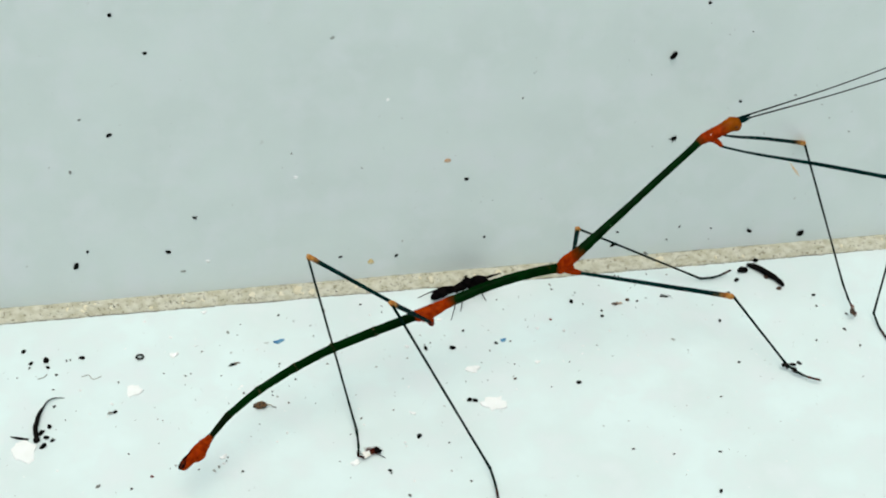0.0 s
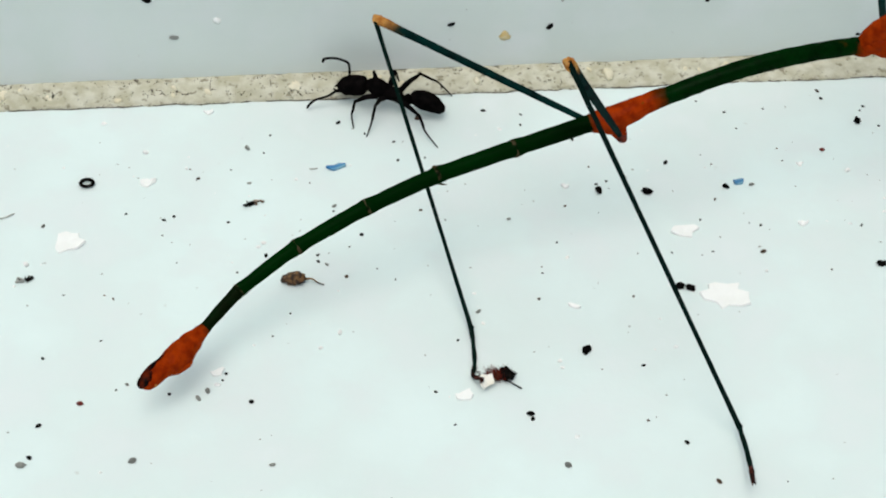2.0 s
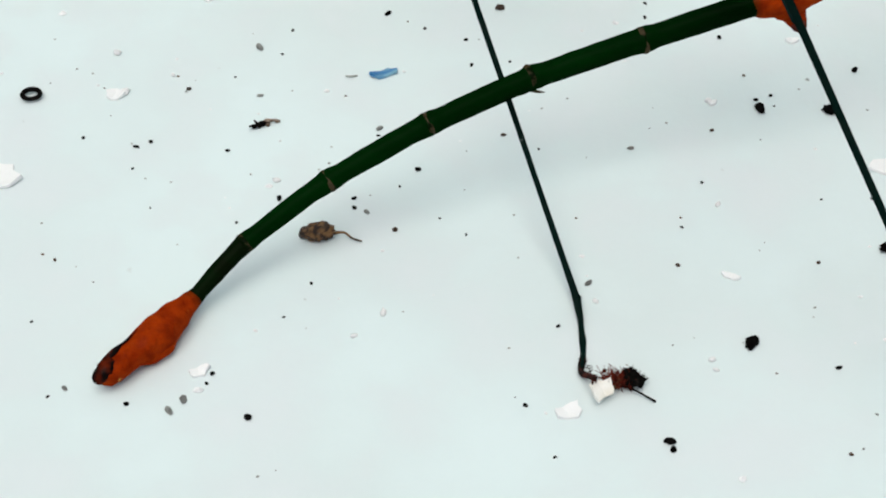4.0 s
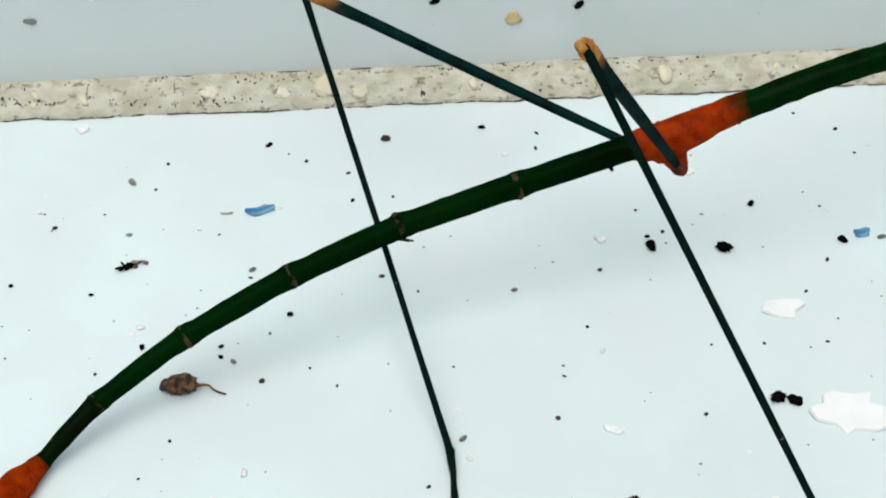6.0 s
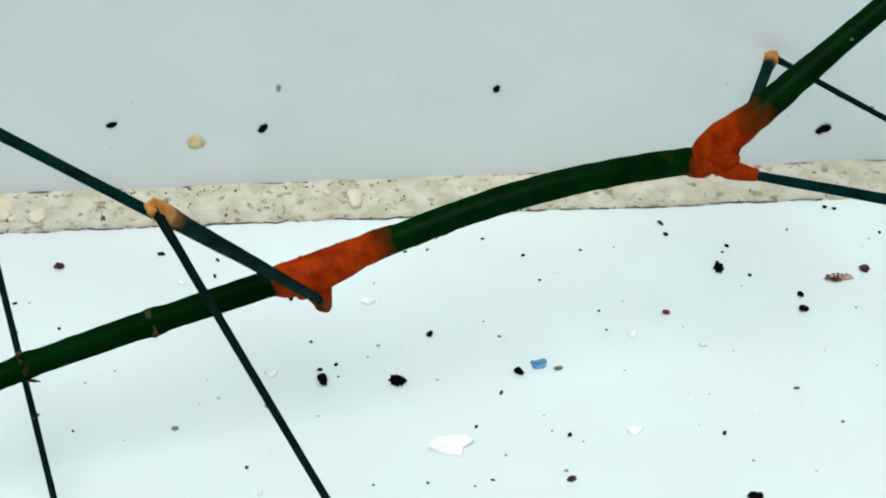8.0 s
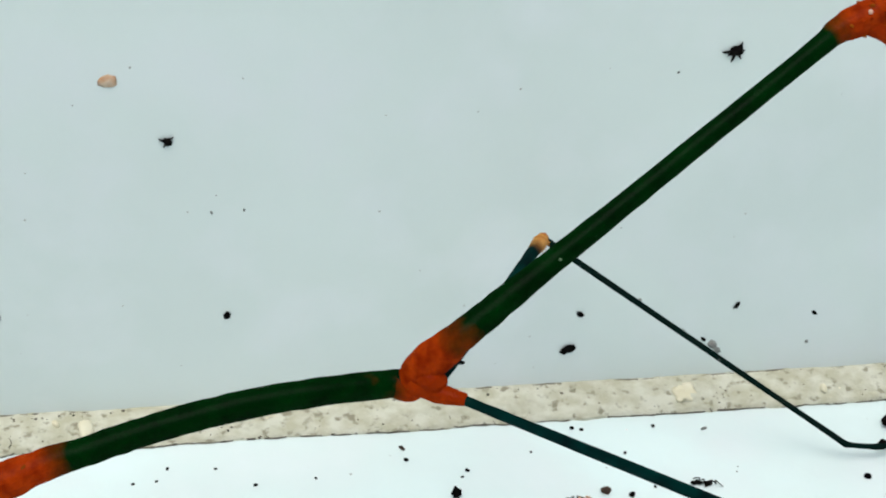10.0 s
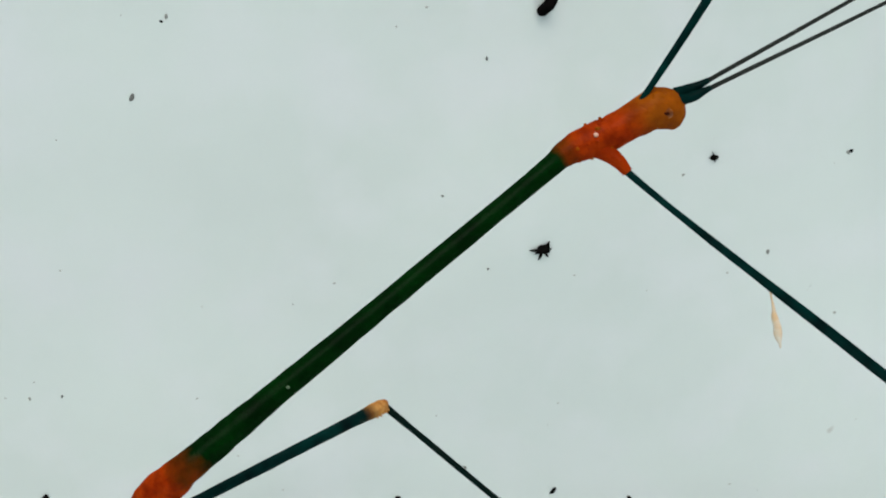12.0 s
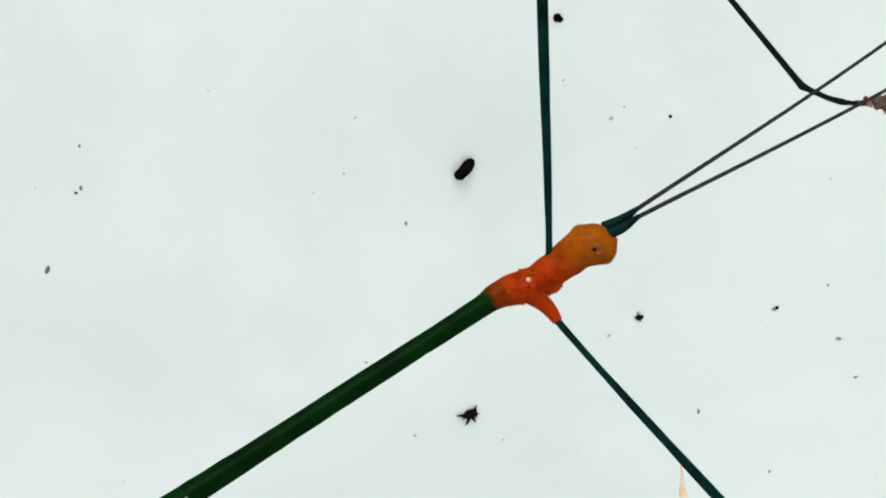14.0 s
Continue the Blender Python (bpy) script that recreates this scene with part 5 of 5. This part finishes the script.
twig([(-2.91, -2.06, 0.02), (-3.06, -2.06, 0.04), (-3.17, -2.15, 0.05), (-3.24, -2.31, 0.04)], (0.005, 0.009, 0.011, 0.014), "thin bent black stalk on the floor", 2)
twig([(-3.23, -2.26, 0.04), (-3.29, -2.45, 0.05), (-3.32, -2.69, 0.05), (-3.29, -2.92, 0.04)], (0.020, 0.034, 0.036, 0.030), "crooked black twig on the floor", 4)
twig([(-3.68, -2.77, 0.02), (-3.55, -2.82, 0.02), (-3.42, -2.86, 0.02)], (0.008, 0.018, 0.014), "short thin grey-black twig on the floor", 3)
twig([(8.36, -0.38, 0.05), (8.47, -0.47, 0.06), (8.60, -0.62, 0.06), (8.76, -0.86, 0.05), (8.79, -0.98, 0.05)], (0.030, 0.050, 0.052, 0.046, 0.03), "stout curved black twig on the floor", 6)
twig([(8.16, -0.52, 0.05), (8.22, -0.50, 0.055), (8.29, -0.51, 0.05), (8.33, -0.50, 0.035)], (0.030, 0.052, 0.044, 0.016), "stubby black twig beside the insect's foot", 9)


def seed_ring():
    bm = bmesh.new()
    spots = [(0.055 * math.cos(a), 0.045 * math.sin(a), 0.03) for a in [2 * math.pi * k / 10 for k in range(11)]]
    tube(bm, spots, [0.016] * 11, 7, 2, 0.25)
    ob = mesh_object("seed_ring", bm, SOIL)
    ob.location = cm(-1.765, -1.304, 0)
    tagged(ob, "open black ring of a seed husk on the floor", "seed husk")


seed_ring()


def fibre(points, label):
    tagged(mesh_object("fibre", tube(bmesh.new(), points, [0.006] * len(points), 5, 5), GREY_DUST), label, "fibre", "fibres on the floor")


fibre([(-2.66, -1.62, 0.01), (-2.55, -1.60, 0.02), (-2.48, -1.70, 0.015), (-2.36, -1.64, 0.01)], "thin curled grey fibre on the floor")
fibre([(-3.32, -1.58, 0.01), (-3.22, -1.56, 0.02), (-3.18, -1.48, 0.01)], "thin curled grey fibre on the floor")
fibre([(0.24, -1.215, 0.008), (0.20, -1.225, 0.012), (0.17, -1.215, 0.008)], "tiny dark fibre on the floor")


# ------------------------------------------------------------------ specks on the wall
WALL_BLACK = ((-1.689, 5.412, 0.026), (-1.26, 4.741, 0.028), (-1.9, 3.351, 0.038), (-2.45, 1.151, 0.026), (-2.65, 0.891, 0.050), (-1.2, 1.02, 0.034), (9.37, 0.33, 0.055),
              (6.09, 0.41, 0.042), (6.141, 0.678, 0.020), (7.204, 0.688, 0.020), (7.761, 0.595, 0.017), (8.447, 0.47, 0.038), (3.888, 0.805, 0.022), (1.523, 0.63, 0.024), (2.438, 0.566, 0.030),
              (7.151, 5.001, 0.026), (5.39, 0.344, 0.020), (7.012, 0.427, 0.016), (7.912, 4.435, 0.010), (8.807, 3.2, 0.012), (4.524, 3.951, 0.008))
WALL_FINE = ((2.54, 0.86, 0.02), (3.8, 1.54, 0.01), (3.99, 1.55, 0.008), (7.75, 0.36, 0.012), (4.55, 3.98, 0.012), (4.54, 4.22, 0.009), (6.38, 3.77, 0.01), (6.21, 2.89, 0.007), (8.79, 3.19, 0.012), (8.79, 3.19, 0.011), (9.13, 3.35, 0.008), (9.45, 2.7, 0.009), (8.39, 2.49, 0.012), (6.55, 2.39, 0.008), (8.96, 2.03, 0.01))
WALL_GREY = ((4.373, 3.501, 0.018), (1.457, 4.802, 0.024), (0.8, 2.77, 0.020), (-2.3, 3.661, 0.022), (-2.54, 2.72, 0.024), (-1, 0.6, 0.030), (1.885, 2.393, 0.015), (7.717, 3.032, 0.008), (9.838, 2.403, 0.02),
             (2.502, 3.278, 0.013), (-2.84, 2.831, 0.014), (9.278, 2.978, 0.014))


def wall_specks():
    rng = random.Random(9)
    for rows, meshes, label in ((WALL_BLACK, BLACK_CRUMBS, "tiny black speck of dirt stuck to the wall"), (WALL_GREY, GREY_CRUMBS, "tiny grey speck of dust stuck to the wall"), (WALL_FINE, GREY_CRUMBS, "tiny grey speck of dust stuck to the wall")):
        for x, z, r in rows:
            crumb(rng, meshes, x, z, r, label, "specks on the wall", rng.uniform(1.0, 1.4), "speck", True)
    for x, z, r, mat, label in ((2.02, 0.474, 0.055, YELLOW, "yellowish dry drop stuck to the wall"), (3.237, 2.417, 0.050, RUST, "rusty brown fleck stuck to the wall"),
                                (2.279, 3.646, 0.028, WHITE_CHIP, "tiny white fleck stuck to the wall"), (0.85, 2.31, 0.035, WHITE_CHIP, "tiny white fleck stuck to the wall"), (-0.6, 0.771, 0.035, WHITE_CHIP, "tiny white fleck stuck to the wall")):
        bm = bmesh.new()
        blob(bm, (0, 0, 0), (r, 0.012, r * 0.85), (0, 0, 0), 0.5, x, 2)
        ob = mesh_object("fleck", bm, mat)
        ob.location = cm(x, -0.004, z)
        tagged(ob, label, "fleck", "specks on the wall")


wall_specks()


def spiky_speck(x, z, r, arms, seed, label):
    """A small dead bug or seed hair flat on the wall."""
    ob = thing("spiky_speck", label, "speck", cm(x, -0.006, z), "specks on the wall")
    rng = random.Random(seed)
    part("core", blob(bmesh.new(), (0, 0, 0), (r * 0.62, 0.014, r * 0.42), (0, rng.uniform(-60, 60), 0), 0.7, seed, 2), SOIL, ob)
    for k in range(arms):
        a = 2 * math.pi * (k + rng.uniform(-0.75, 0.75)) / arms
        way = Vector((math.cos(a), 0, math.sin(a))) * r * rng.uniform(0.5, 1.25)
        part("bristle", tube(bmesh.new(), [way * 0.2, way * 0.65 + Vector((0, -0.008, 0)), way], (r * 0.2, r * 0.13, r * 0.05), 5, 2), SOIL, ob)


spiky_speck(6.884, 2.525, 0.068, 7, 3, "spiky black dead midge stuck to the wall")
spiky_speck(3.549, 2.028, 0.055, 5, 6, "spiky black dead midge stuck to the wall")
spiky_speck(7.897, 3.152, 0.036, 5, 8, "ragged black speck stuck to the wall")
spiky_speck(-0.75, 1.671, 0.050, 4, 12, "ragged black speck stuck to the wall")


def seed_on_wall():
    bm = bmesh.new()
    tube(bm, [(-0.036, 0, -0.045), (-0.028, -0.012, -0.034), (0.0, -0.02, 0.0), (0.030, -0.012, 0.036), (0.036, 0, 0.044)], (0.026, 0.034, 0.036, 0.032, 0.020), 12, 4, 0.35)
    ob = mesh_object("seed", bm, ANT_BLACK)
    ob.location = cm(6.691, -0.012, 4.112)
    tagged(ob, "oval black seed stuck to the wall", "seed")


seed_on_wall()


# ------------------------------------------------------------------ dust too fine to count
def dust(name, count, seed, mat, sizes, on_wall, label):
    rng = random.Random(seed)
    verts, faces = [], []
    for i in range(count):
        x = rng.uniform(-5.5, 12.0)
        u = rng.uniform(0.25, 6.5) if on_wall else -rng.triangular(0.3, 6.5, 1.6)
        r = rng.uniform(*sizes) * (1.6 if rng.random() < 0.08 else 1.0)
        at = Vector((x, -0.001, u)) if on_wall else Vector((x, u, 0.001))
        n = len(verts)
        turn = rng.uniform(0, math.pi)
        for k in range(6):
            a = turn + math.pi * k / 3
            s = r * rng.uniform(0.6, 1.2)
            flat = (math.cos(a) * s * 1.2, math.sin(a) * s)
            verts.append((at + (Vector((flat[0], -0.2 * r, flat[1])) if on_wall else Vector((flat[0], flat[1], 0.2 * r)))) * CM)
        verts.append((at + (Vector((0, -r, 0)) if on_wall else Vector((0, 0, r)))) * CM)
        for k in range(6):
            faces.append((n + k, n + (k + 1) % 6, n + 6) if not on_wall else (n + (k + 1) % 6, n + k, n + 6))
    data = bpy.data.meshes.new(name)
    data.from_pydata(verts, [], faces)
    data.materials.append(mat)
    tagged(new(name, data), label, "dust", kind="stuff")


dust("dark_dust", 50, 2, SOIL, (0.004, 0.010), False, "fine dark dust strewn over the white floor")
dust("grey_dust", 190, 3, GREY_DUST, (0.004, 0.010), False, "fine grey dust strewn over the white floor")
dust("white_dust", 120, 4, WHITE_CHIP, (0.006, 0.016), False, "fine white crumbs of paint over the floor")
dust("wall_dust", 170, 6, GREY_DUST, (0.003, 0.008), True, "fine grey dust specks on the white wall")
dust("brown_dust", 70, 7, BROWN, (0.004, 0.009), False, "fine brown dust strewn over the white floor")


# ------------------------------------------------------------------ what moves
FEELER_RISE = ((0.0, 0.385, 0.37), (7.7, 0.385, 0.37), (11.0, 0.405, 0.485), (11.5, 0.535, 0.54), (12.0, 0.745, 0.685), (12.5, 0.745, 0.6), (13.0, 1.01, 0.805), (13.5, 1.05, 0.87), (14.0, 1.065, 0.865))  # seconds, slope of either
HEAD_NOD = ((0.0, -5.0), (7.7, -5.0), (10.0, -5.0), (11.0, -6.0), (11.5, -4.0), (12.0, -1.0), (12.5, 1.5), (13.0, 11.5), (13.5, 14.0), (14.0, 15.0))  # seconds, degrees


def head_pose(t):
    return Matrix.Translation((NECK + HEAD_WAY * HEAD_TURN) * CM) @ Matrix.Rotation(radians(-at_time(HEAD_NOD, t)[0]), 4, "Y")


def motions():
    walk(insect, [(r[0], body_pose(r)) for r in BODY_PATH])
    for name, (upper, lower) in LEG_PARTS.items():
        thighs, shins = leg_poses(name)
        walk(upper, thighs)
        walk(lower, shins)
    walk(HEAD, [(t, head_pose(t)) for t, _ in HEAD_NOD])
    for thread, start, k in FEELERS:
        rows = []
        for t, *slopes in FEELER_RISE:
            way = head_pose(t).to_3x3().inverted() @ Vector((1, (-0.01, -0.07)[k], slopes[k]))
            rows.append((t, aimed(start, start + way, Vector((0, -1, 0)))))
        walk(thread, rows)
    walk(ant, [(t, pose(x * CM, y * CM, 0.0, 0, 0, h)) for t, x, y, h in ANT_PATH])
    for leg, hip, side, k in ANT_LEGS:
        rows, phase = [], (k + (side > 0)) % 2
        for i in range(47):
            swing = 14 * (1 if (i + phase) % 2 else -1)
            rows.append((i * 0.12, pose(hip.x * CM * ANT_SIZE, hip.y * CM * ANT_SIZE, hip.z * CM * ANT_SIZE, 0, 0, swing * side)))
        rows.append((14.0, rows[-1][1]))
        walk(leg, rows)


motions()
